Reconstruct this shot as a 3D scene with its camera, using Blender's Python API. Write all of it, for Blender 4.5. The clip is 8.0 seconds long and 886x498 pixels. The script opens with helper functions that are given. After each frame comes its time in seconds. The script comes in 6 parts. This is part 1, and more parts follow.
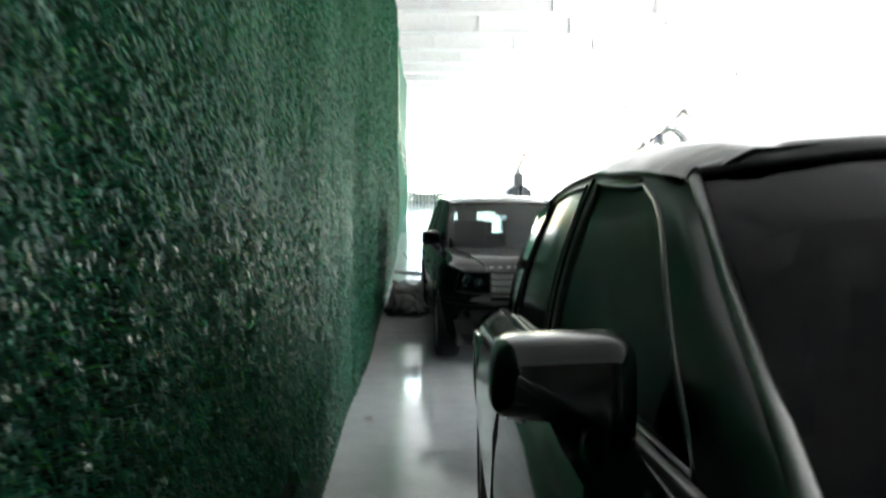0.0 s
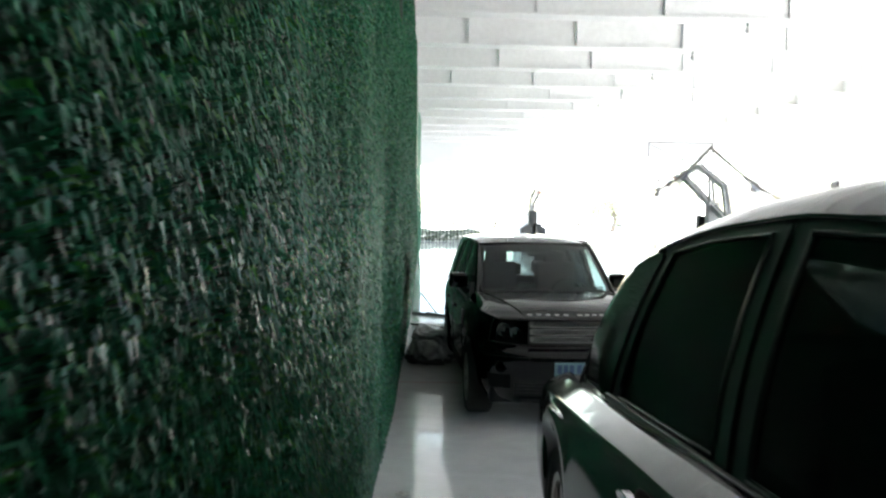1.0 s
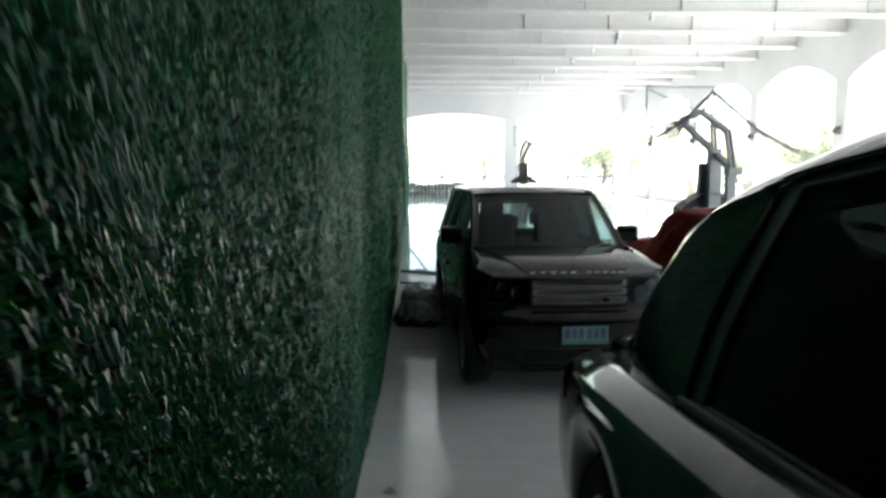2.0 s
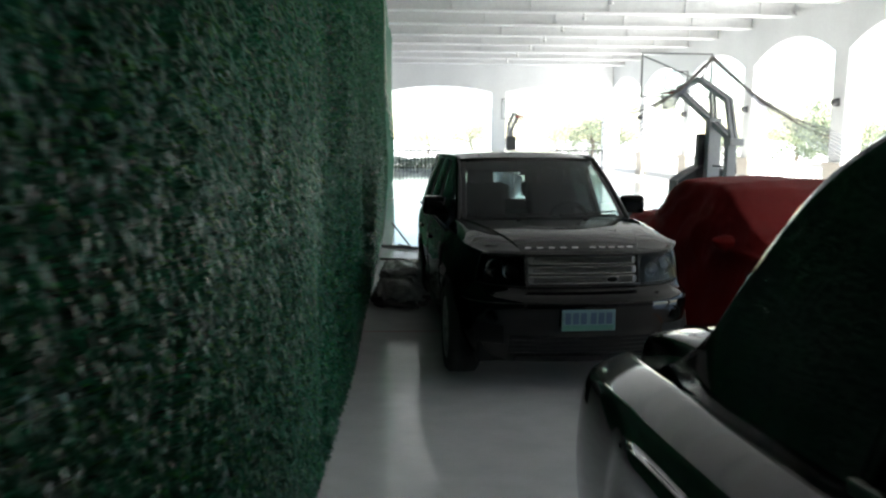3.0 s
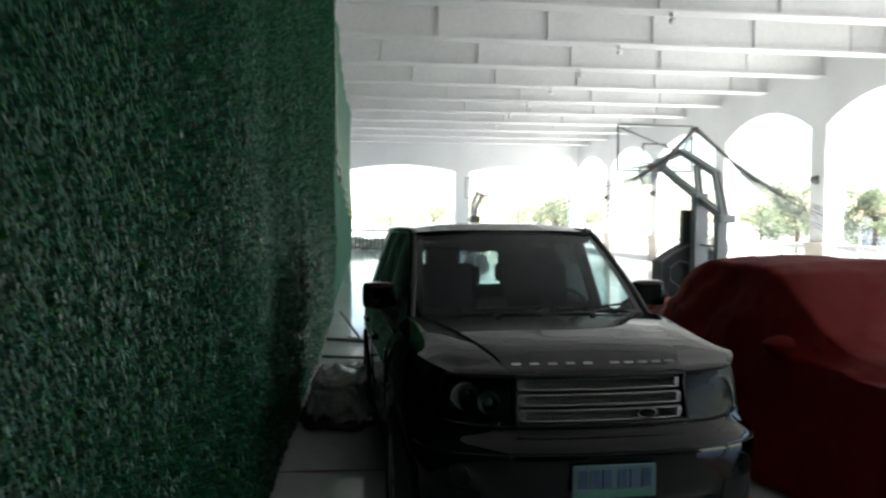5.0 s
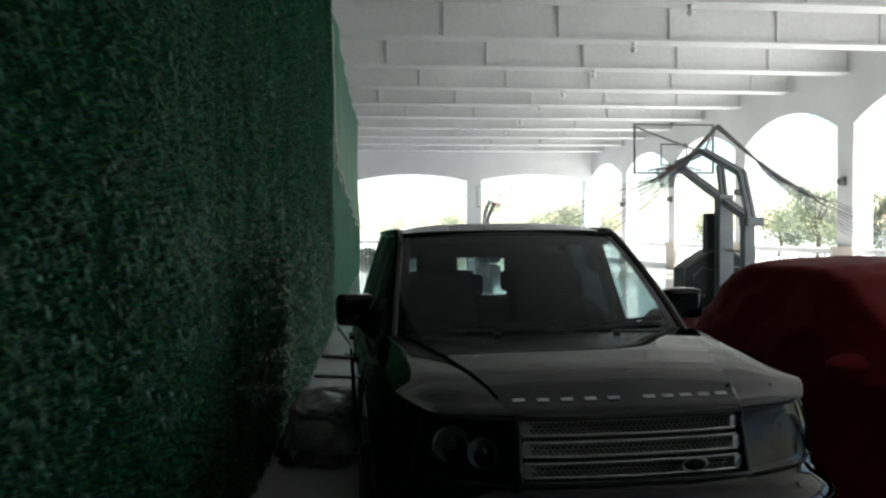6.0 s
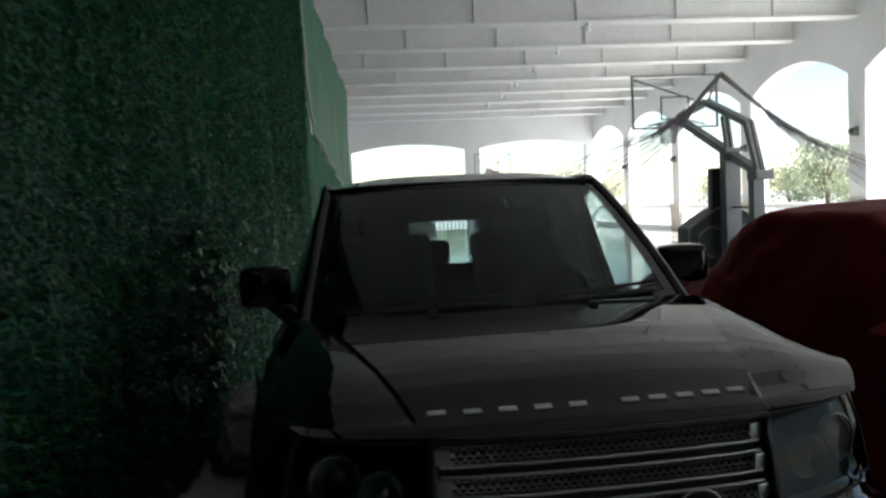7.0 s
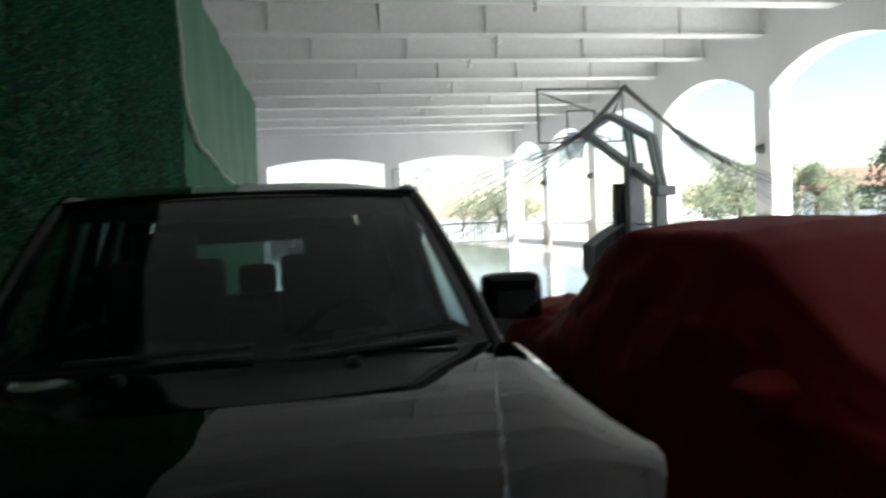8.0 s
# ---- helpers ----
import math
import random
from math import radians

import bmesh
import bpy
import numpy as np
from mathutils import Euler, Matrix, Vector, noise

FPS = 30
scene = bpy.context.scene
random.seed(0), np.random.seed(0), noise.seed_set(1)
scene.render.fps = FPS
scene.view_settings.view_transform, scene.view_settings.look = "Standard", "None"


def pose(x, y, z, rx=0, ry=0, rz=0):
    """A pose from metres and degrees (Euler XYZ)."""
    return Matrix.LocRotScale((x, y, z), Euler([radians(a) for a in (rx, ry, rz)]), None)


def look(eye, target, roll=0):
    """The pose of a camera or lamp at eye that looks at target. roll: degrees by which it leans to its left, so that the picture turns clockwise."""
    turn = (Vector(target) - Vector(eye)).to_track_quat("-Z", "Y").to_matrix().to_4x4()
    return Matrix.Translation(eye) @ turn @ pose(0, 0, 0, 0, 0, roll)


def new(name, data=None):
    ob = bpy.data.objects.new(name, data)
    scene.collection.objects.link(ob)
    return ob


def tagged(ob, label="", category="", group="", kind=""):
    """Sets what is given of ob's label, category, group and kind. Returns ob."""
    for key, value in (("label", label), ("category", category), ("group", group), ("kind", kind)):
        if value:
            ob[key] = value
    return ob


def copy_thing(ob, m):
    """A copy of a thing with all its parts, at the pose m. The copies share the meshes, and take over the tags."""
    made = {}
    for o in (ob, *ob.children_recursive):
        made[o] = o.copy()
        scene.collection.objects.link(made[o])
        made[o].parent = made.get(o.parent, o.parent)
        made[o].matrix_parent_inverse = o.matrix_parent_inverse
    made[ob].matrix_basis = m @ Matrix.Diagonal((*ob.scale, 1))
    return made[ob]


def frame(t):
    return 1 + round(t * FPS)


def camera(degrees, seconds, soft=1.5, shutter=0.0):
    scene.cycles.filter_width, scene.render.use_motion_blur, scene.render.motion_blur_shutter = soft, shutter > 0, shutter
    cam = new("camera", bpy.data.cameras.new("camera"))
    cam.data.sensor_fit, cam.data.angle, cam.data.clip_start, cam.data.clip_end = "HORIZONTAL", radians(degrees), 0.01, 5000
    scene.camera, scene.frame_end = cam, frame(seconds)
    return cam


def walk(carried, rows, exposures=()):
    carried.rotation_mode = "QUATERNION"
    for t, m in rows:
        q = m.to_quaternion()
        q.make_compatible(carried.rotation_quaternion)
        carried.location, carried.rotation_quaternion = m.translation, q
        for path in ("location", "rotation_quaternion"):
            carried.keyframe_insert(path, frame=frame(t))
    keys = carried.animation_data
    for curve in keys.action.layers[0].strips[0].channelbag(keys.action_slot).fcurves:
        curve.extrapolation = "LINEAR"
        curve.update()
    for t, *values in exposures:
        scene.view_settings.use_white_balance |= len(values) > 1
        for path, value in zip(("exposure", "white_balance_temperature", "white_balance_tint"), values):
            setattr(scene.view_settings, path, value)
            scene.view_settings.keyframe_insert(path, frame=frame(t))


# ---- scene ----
cam = camera(60.0, 8.0, soft=2.3, shutter=0.5)
PATH = [
    (0, (-0.394, 1.109, 2.12), (-0.421, 3.099, 1.918), 0.3),
    (0.1, (-0.395, 1.175, 2.113), (-0.417, 3.16, 1.874), 0.1),
    (0.2, (-0.4, 1.245, 2.107), (-0.409, 3.227, 1.841), 0.3),
    (0.3, (-0.413, 1.323, 2.103), (-0.435, 3.305, 1.832), -0.4),
    (0.4, (-0.44, 1.414, 2.101), (-0.464, 3.402, 1.878), 0),
    (0.5, (-0.484, 1.514, 2.101), (-0.459, 3.507, 1.931), 0.7),
    (0.6, (-0.53, 1.599, 2.103), (-0.522, 3.589, 1.911), 0.8),
    (0.7, (-0.571, 1.668, 2.108), (-0.561, 3.658, 1.912), 0.8),
    (0.8, (-0.605, 1.728, 2.114), (-0.636, 3.72, 1.944), -0.1),
    (0.9, (-0.63, 1.787, 2.119), (-0.677, 3.78, 1.963), 0.3),
    (1, (-0.645, 1.852, 2.121), (-0.695, 3.848, 2.014), 0.8),
    (1.2, (-0.657, 2.015, 2.116), (-0.718, 4.011, 2.016), -0),
    (1.3, (-0.659, 2.107, 2.112), (-0.684, 4.104, 2.016), -0.2),
    (1.4, (-0.66, 2.201, 2.105), (-0.715, 4.197, 1.985), -0.2),
    (1.5, (-0.66, 2.294, 2.098), (-0.7, 4.287, 1.941), -1.3),
    (1.7, (-0.662, 2.468, 2.081), (-0.654, 4.46, 1.895), -0.3),
    (1.8, (-0.665, 2.553, 2.07), (-0.651, 4.546, 1.901), 0.2),
    (2, (-0.684, 2.727, 2.042), (-0.705, 4.714, 1.818), -0.1),
    (2.1, (-0.706, 2.819, 2.024), (-0.741, 4.803, 1.773), 0.3),
    (3.3, (-0.642, 3.95, 1.875), (-0.595, 5.925, 1.565), -0.5),
    (3.5, (-0.641, 4.165, 1.862), (-0.58, 6.136, 1.529), -1.3),
    (3.7, (-0.623, 4.349, 1.847), (-0.527, 6.319, 1.513), -0.6),
    (3.8, (-0.61, 4.44, 1.834), (-0.521, 6.406, 1.477), -0),
    (3.9, (-0.599, 4.539, 1.814), (-0.518, 6.505, 1.455), 0.3),
    (4, (-0.594, 4.65, 1.797), (-0.503, 6.614, 1.429), 0.5),
    (4.2, (-0.59, 4.866, 1.798), (-0.475, 6.833, 1.455), 0.5),
    (4.3, (-0.589, 4.97, 1.798), (-0.45, 6.947, 1.53), 0.4),
    (4.4, (-0.587, 5.071, 1.799), (-0.418, 7.05, 1.568), -0),
    (4.5, (-0.584, 5.171, 1.799), (-0.411, 7.153, 1.59), -0.6),
    (4.6, (-0.579, 5.27, 1.798), (-0.406, 7.252, 1.588), 0.1),
    (4.7, (-0.571, 5.368, 1.797), (-0.407, 7.353, 1.618), 0.1),
    (4.8, (-0.562, 5.462, 1.794), (-0.413, 7.454, 1.683), -0.1),
    (4.9, (-0.55, 5.553, 1.791), (-0.412, 7.547, 1.72), 0.2),
    (5, (-0.537, 5.638, 1.788), (-0.428, 7.634, 1.713), 0.3),
    (5.1, (-0.522, 5.718, 1.785), (-0.426, 7.713, 1.697), 1.5),
    (5.2, (-0.507, 5.796, 1.781), (-0.416, 7.792, 1.696), 1.3),
    (6.3, (-0.252, 6.815, 1.685), (-0.193, 8.813, 1.645), -1.2),
    (6.4, (-0.214, 6.906, 1.678), (-0.161, 8.904, 1.61), -1.5),
    (6.5, (-0.177, 6.996, 1.67), (-0.124, 8.993, 1.583), -1.8),
    (6.6, (-0.142, 7.087, 1.659), (-0.088, 9.084, 1.566), -1.9),
    (6.8, (-0.073, 7.269, 1.631), (0.001, 9.267, 1.566), -2.4),
    (6.9, (-0.035, 7.357, 1.617), (0.048, 9.354, 1.527), -2.5),
    (7, (0.009, 7.442, 1.606), (0.062, 9.438, 1.49), -2.7),
    (7.2, (0.117, 7.599, 1.593), (0.192, 9.593, 1.453), -2.7),
    (7.3, (0.178, 7.674, 1.59), (0.26, 9.668, 1.463), -2.6),
    (7.5, (0.308, 7.819, 1.588), (0.386, 9.814, 1.477), -2.1),
    (7.7, (0.44, 7.966, 1.587), (0.564, 9.959, 1.47), -1.9),
    (7.8, (0.505, 8.04, 1.586), (0.669, 10.03, 1.463), -2.1),
    (7.9, (0.57, 8.115, 1.586), (0.771, 10.102, 1.482), -2.3),
    (8, (0.636, 8.19, 1.585), (0.872, 10.174, 1.502), -2.6),
]
EXPOSURES = [(t, stops, 6850, 8) for t, stops in ((0.0, 4.15), (0.5, 3.85), (1.0, 3.6), (1.5, 3.08), (2.0, 2.77), (3.5, 2.6), (4.5, 2.55), (5.0, 2.4), (6.5, 1.78), (8.0, 1.78))]
walk(cam, [(t, look(eye, target, roll)) for t, eye, target, roll in PATH], EXPOSURES)

# ---- light ----
SUN_EL, SUN_AZ = 50.0, 122.0
world = bpy.data.worlds.new("sky")
scene.world = world
world.use_nodes = True
wn = world.node_tree.nodes
wl = world.node_tree.links
sky = wn.new("ShaderNodeTexSky")
sky.sky_type = "NISHITA"
sky.sun_disc = False
sky.sun_elevation = radians(SUN_EL)
sky.sun_rotation = radians(SUN_AZ)
sky.dust_density = 0.2
sky.air_density = 1.0
wl.new(sky.outputs[0], wn["Background"].inputs[0])
wn["Background"].inputs[1].default_value = 0.075
sun_data = bpy.data.lights.new("sun", "SUN")
sun_data.energy, sun_data.angle, sun_data.color = 5.0, radians(0.6), (1.0, 0.985, 0.965)
sun = new("sun", sun_data)
sun.matrix_world = look((0, 0, 30), (-math.sin(radians(SUN_AZ)) * 10, -math.cos(radians(SUN_AZ)) * 10, 30 - 10 * math.tan(radians(SUN_EL))))


# ---- materials ----
def mat(name, base=(0.5, 0.5, 0.5), rough=0.5, metal=0.0, coat=0.0, spec=0.5, coat_rough=0.03):
    m = bpy.data.materials.new(name)
    m.use_nodes = True
    b = m.node_tree.nodes["Principled BSDF"]
    b.inputs["Base Color"].default_value = (*base, 1)
    b.inputs["Roughness"].default_value = rough
    b.inputs["Metallic"].default_value = metal
    b.inputs["Coat Weight"].default_value = coat
    b.inputs["Coat Roughness"].default_value = coat_rough
    b.inputs["Specular IOR Level"].default_value = spec
    return m


def grain(m, scales=((3.0, 0.10), (60.0, 0.06)), bump=0.0, bump_scale=80.0, rough_var=0.0, dist=0.01, stretch=(1, 1, 1)):
    """Vary a material's colour at two scales, with fine relief."""
    nt = m.node_tree
    b = nt.nodes["Principled BSDF"]
    base = tuple(b.inputs["Base Color"].default_value)
    tc = nt.nodes.new("ShaderNodeTexCoord")
    mp = nt.nodes.new("ShaderNodeMapping")
    mp.inputs["Scale"].default_value = stretch
    nt.links.new(tc.outputs["Object"], mp.inputs[0])
    value = None
    for sc, amount in scales:
        n = nt.nodes.new("ShaderNodeTexNoise")
        n.inputs["Scale"].default_value = sc
        n.inputs["Detail"].default_value = 5.0
        nt.links.new(mp.outputs[0], n.inputs["Vector"])
        r = nt.nodes.new("ShaderNodeMapRange")
        r.inputs["From Min"].default_value, r.inputs["From Max"].default_value = 0.3, 0.7
        r.inputs["To Min"].default_value, r.inputs["To Max"].default_value = 1 - amount, 1 + amount
        nt.links.new(n.outputs[0], r.inputs[0])
        if value is None:
            value = r.outputs[0]
        else:
            mul = nt.nodes.new("ShaderNodeMath")
            mul.operation = "MULTIPLY"
            nt.links.new(value, mul.inputs[0])
            nt.links.new(r.outputs[0], mul.inputs[1])
            value = mul.outputs[0]
    mix = nt.nodes.new("ShaderNodeVectorMath")
    mix.operation = "SCALE"
    mix.inputs[0].default_value = base[:3]
    nt.links.new(value, mix.inputs["Scale"])
    nt.links.new(mix.outputs[0], b.inputs["Base Color"])
    if rough_var:
        rr = nt.nodes.new("ShaderNodeMapRange")
        r0 = b.inputs["Roughness"].default_value
        rr.inputs["To Min"].default_value, rr.inputs["To Max"].default_value = max(0.0, r0 - rough_var), r0 + rough_var
        n = nt.nodes.new("ShaderNodeTexNoise")
        n.inputs["Scale"].default_value = scales[0][0] * 2.3
        n.inputs["Detail"].default_value = 6.0
        nt.links.new(mp.outputs[0], n.inputs["Vector"])
        nt.links.new(n.outputs[0], rr.inputs[0])
        nt.links.new(rr.outputs[0], b.inputs["Roughness"])
    if bump:
        n = nt.nodes.new("ShaderNodeTexNoise")
        n.inputs["Scale"].default_value = bump_scale
        n.inputs["Detail"].default_value = 4.0
        nt.links.new(mp.outputs[0], n.inputs["Vector"])
        bp = nt.nodes.new("ShaderNodeBump")
        bp.inputs["Strength"].default_value = bump
        bp.inputs["Distance"].default_value = dist
        nt.links.new(n.outputs[0], bp.inputs["Height"])
        nt.links.new(bp.outputs[0], b.inputs["Normal"])
    return m


def glass(name, tint=(0.8, 0.85, 0.85), gloss=0.04, most=1.0, rough=0.02):
    m = bpy.data.materials.new(name)
    m.use_nodes = True
    nt = m.node_tree
    nt.nodes.clear()
    out = nt.nodes.new("ShaderNodeOutputMaterial")
    mix = nt.nodes.new("ShaderNodeMixShader")
    lw = nt.nodes.new("ShaderNodeLayerWeight")
    lw.inputs[0].default_value = 0.5
    pw = nt.nodes.new("ShaderNodeMath")
    pw.operation = "POWER"
    pw.inputs[1].default_value = 5.0
    nt.links.new(lw.outputs["Facing"], pw.inputs[0])
    fr = nt.nodes.new("ShaderNodeMapRange")
    fr.inputs["To Min"].default_value, fr.inputs["To Max"].default_value = gloss, most
    nt.links.new(pw.outputs[0], fr.inputs[0])
    tr = nt.nodes.new("ShaderNodeBsdfTransparent")
    tr.inputs[0].default_value = (*tint, 1)
    gl = nt.nodes.new("ShaderNodeBsdfGlossy")
    gl.inputs["Roughness"].default_value = rough
    nt.links.new(fr.outputs[0], mix.inputs[0])
    nt.links.new(tr.outputs[0], mix.inputs[1])
    nt.links.new(gl.outputs[0], mix.inputs[2])
    nt.links.new(mix.outputs[0], out.inputs[0])
    return m


def vary_random(m, low, high, by="island"):
    """Brightness of pieces, one by one."""
    nt = m.node_tree
    b = nt.nodes["Principled BSDF"]
    base = tuple(b.inputs["Base Color"].default_value)
    g = nt.nodes.new("ShaderNodeNewGeometry" if by == "island" else "ShaderNodeObjectInfo")
    r = nt.nodes.new("ShaderNodeMapRange")
    r.inputs["To Min"].default_value, r.inputs["To Max"].default_value = low, high
    nt.links.new(g.outputs["Random Per Island" if by == "island" else "Random"], r.inputs[0])
    mix = nt.nodes.new("ShaderNodeVectorMath")
    mix.operation = "SCALE"
    mix.inputs[0].default_value = base[:3]
    nt.links.new(r.outputs[0], mix.inputs["Scale"])
    nt.links.new(mix.outputs[0], b.inputs["Base Color"])
    return m


def translucent(m, tint, share):
    """Thin plastic or leaf: part of the light passes through."""
    nt = m.node_tree
    out = nt.nodes["Material Output"]
    tl = nt.nodes.new("ShaderNodeBsdfTranslucent")
    tl.inputs[0].default_value = (*tint, 1)
    mix = nt.nodes.new("ShaderNodeMixShader")
    mix.inputs[0].default_value = share
    nt.links.new(nt.nodes["Principled BSDF"].outputs[0], mix.inputs[1])
    nt.links.new(tl.outputs[0], mix.inputs[2])
    nt.links.new(mix.outputs[0], out.inputs[0])
    return m


M_WHITE = grain(mat("white_paint", (0.80, 0.81, 0.805), 0.6), ((0.6, 0.05), (12.0, 0.03)), bump=0.15, bump_scale=40)
# dark colour for the added end wall, so little light bounces back
M_DIMWALL = grain(mat("dim_end_wall", (0.08, 0.08, 0.078), 0.8), ((0.5, 0.15), (9.0, 0.08)), bump=0.2, bump_scale=25)
M_CEIL = grain(mat("ceiling_paint", (0.78, 0.785, 0.78), 0.7), ((0.5, 0.06), (9.0, 0.04)), bump=0.15, bump_scale=30)
M_FLOOR = grain(mat("epoxy_floor", (0.60, 0.60, 0.595), 0.08, spec=0.7), ((0.35, 0.10), (5.0, 0.06)), bump=0.015, bump_scale=14, rough_var=0.04)
M_GROUND = grain(mat("concrete_ground", (0.40, 0.405, 0.41), 0.85), ((0.05, 0.15), (1.5, 0.08)), bump=0.2, bump_scale=8)
M_ORANGE = grain(mat("orange_line", (0.75, 0.19, 0.03), 0.3), ((4.0, 0.1), (40.0, 0.08)))
M_REDLINE = grain(mat("red_line", (0.25, 0.04, 0.03), 0.35), ((4.0, 0.12), (40.0, 0.08)))
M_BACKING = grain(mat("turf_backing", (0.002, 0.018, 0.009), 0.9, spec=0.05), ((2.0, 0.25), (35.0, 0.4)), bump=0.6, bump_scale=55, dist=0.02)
M_BLADE = translucent(vary_random(mat("turf_blade", (0.006, 0.054, 0.030), 0.24, spec=0.22), 0.1, 1.9), (0.028, 0.20, 0.095), 0.28)
M_BLADEPALE = translucent(vary_random(mat("turf_blade_pale", (0.034, 0.104, 0.076), 0.20, spec=0.42), 0.3, 1.8), (0.09, 0.34, 0.19), 0.2)
M_BLADELIME = translucent(vary_random(mat("turf_blade_lime", (0.012, 0.074, 0.020), 0.26, spec=0.22), 0.3, 1.6), (0.06, 0.30, 0.05), 0.28)
M_TURFFAR = grain(mat("distant_turf", (0.010, 0.092, 0.048), 0.8, spec=0.2), ((2.0, 0.2), (35.0, 0.3)), bump=0.5, bump_scale=55, dist=0.02)
M_NETSHEET = grain(mat("green_sheet", (0.013, 0.105, 0.055), 0.65), ((1.2, 0.12), (90.0, 0.15)), bump=0.3, bump_scale=120)
M_ROPE = grain(mat("rope", (0.42, 0.45, 0.38), 0.8), ((8.0, 0.15), (90.0, 0.2)), bump=0.4, bump_scale=150)
M_PAINT = grain(mat("dark_car_paint", (0.0013, 0.0014, 0.0013), 0.6, coat=0.95, spec=0.0, coat_rough=0.012), ((1.5, 0.15), (30.0, 0.08)))
# the base's green stands for turf reflected in dark coachwork
M_PAINT2 = grain(mat("limousine_paint_turf_sheen", (0.0016, 0.0038, 0.0030), 0.6, coat=1.0, spec=0.0, coat_rough=0.06), ((1.5, 0.15), (30.0, 0.08)))
M_PAINT2.node_tree.nodes["Principled BSDF"].inputs["Coat IOR"].default_value = 1.5
M_PAINT.node_tree.nodes["Principled BSDF"].inputs["Coat IOR"].default_value = 1.40
# copies of that paint for frames and mirrors, turf reflection tinted in stronger
M_FRAME = grain(mat("frame_paint_turf_sheen", (0.0020, 0.0060, 0.0046), 0.6, coat=1.0, spec=0.0, coat_rough=0.28), ((1.5, 0.15), (30.0, 0.08)))
M_FRAME.node_tree.nodes["Principled BSDF"].inputs["Coat IOR"].default_value = 1.72
M_SHELL = grain(mat("mirror_paint_turf_sheen", (0.0016, 0.0046, 0.0036), 0.6, coat=1.0, spec=0.0, coat_rough=0.16), ((1.5, 0.15), (30.0, 0.08)))
M_SHELL.node_tree.nodes["Principled BSDF"].inputs["Coat IOR"].default_value = 1.42
M_TRIM = grain(mat("black_plastic", (0.006, 0.006, 0.006), 0.5, spec=0.3), ((5.0, 0.15), (90.0, 0.15)), bump=0.1, bump_scale=200)
M_BORDER = mat("black_glass_border", (0.004, 0.004, 0.004), 0.08)
M_BULB = mat("frosted_bulb", (0.80, 0.80, 0.78), 0.3)
M_GAP = mat("dark_gap", (0.004, 0.004, 0.004), 0.9)
M_CHROME = grain(mat("chrome", (0.75, 0.75, 0.74), 0.12, 1.0), ((6.0, 0.05), (60.0, 0.04)))
M_SILVER = grain(mat("silver_trim", (0.30, 0.30, 0.29), 0.35, 0.85), ((6.0, 0.08), (60.0, 0.06)))
M_RUBBER = grain(mat("tyre_rubber", (0.018, 0.018, 0.018), 0.85), ((6.0, 0.2), (60.0, 0.2)), bump=0.3, bump_scale=90)
M_RIM = grain(mat("alloy_rim", (0.30, 0.30, 0.30), 0.35, 0.9), ((6.0, 0.1), (50.0, 0.08)))
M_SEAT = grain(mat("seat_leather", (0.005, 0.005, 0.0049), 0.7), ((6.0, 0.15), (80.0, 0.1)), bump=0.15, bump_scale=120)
M_GLASS = glass("windscreen_glass", (0.66, 0.73, 0.72), 0.035)
M_TINT = glass("tinted_glass", (0.20, 0.22, 0.215), 0.022, 0.5, 0.10)
M_REARTINT = glass("tinted_rear_glass", (0.26, 0.28, 0.275), 0.04, 0.8)
M_SCREEN = glass("dark_screen_glass", (0.12, 0.13, 0.13), 0.012, 0.35)
M_SIDEGLASS = glass("side_glass", (0.92, 0.96, 0.96))
M_REARGLASS = glass("privacy_glass", (0.16, 0.19, 0.19), 0.03)
M_LENS = glass("lamp_lens", (0.80, 0.82, 0.82), 0.006, 0.014)
M_LETTER = grain(mat("silver_letter", (0.50, 0.50, 0.49), 0.45, 0.3), ((6.0, 0.08), (60.0, 0.06)))
M_REFLECTOR = grain(mat("lamp_reflector", (0.13, 0.13, 0.13), 0.25, 0.9), ((8.0, 0.2), (60.0, 0.1)))
M_LAMPIN = grain(mat("lamp_inside", (0.004, 0.004, 0.004), 0.5, 0.0, spec=0.1), ((8.0, 0.2), (60.0, 0.1)))
M_PLATE = grain(mat("plate_paint", (0.13, 0.225, 0.245), 0.4), ((6.0, 0.1), (50.0, 0.1)))
M_PLATEGREEN = grain(mat("plate_green", (0.075, 0.21, 0.165), 0.4), ((6.0, 0.1), (50.0, 0.1)))
M_PLATEBAR = grain(mat("plate_bar", (0.05, 0.09, 0.16), 0.5), ((6.0, 0.1), (50.0, 0.1)))
M_RED = grain(mat("red_cover", (0.155, 0.008, 0.008), 0.65, spec=0.1), ((1.2, 0.12), (110.0, 0.14)), bump=0.25, bump_scale=170)
M_HOOP = grain(mat("hoop_steel", (0.30, 0.31, 0.32), 0.45, 0.2), ((2.0, 0.12), (40.0, 0.08)), bump=0.05)
M_PAD = grain(mat("pad_vinyl", (0.03, 0.031, 0.032), 0.5), ((2.0, 0.15), (40.0, 0.1)), bump=0.1)
M_PADEDGE = grain(mat("pad_edge", (0.20, 0.20, 0.20), 0.6), ((2.0, 0.12), (40.0, 0.08)))
M_ACRYL = glass("backboard_acrylic", (0.96, 0.97, 0.97), 0.02)
M_BOARDLINE = grain(mat("board_line", (0.22, 0.22, 0.22), 0.5), ((5.0, 0.1), (50.0, 0.1)))
M_RIMRED = grain(mat("rim_red", (0.45, 0.05, 0.03), 0.5), ((5.0, 0.1), (50.0, 0.1)))
M_NET = grain(mat("net_cord", (0.17, 0.16, 0.15), 0.9), ((5.0, 0.2), (80.0, 0.2)))
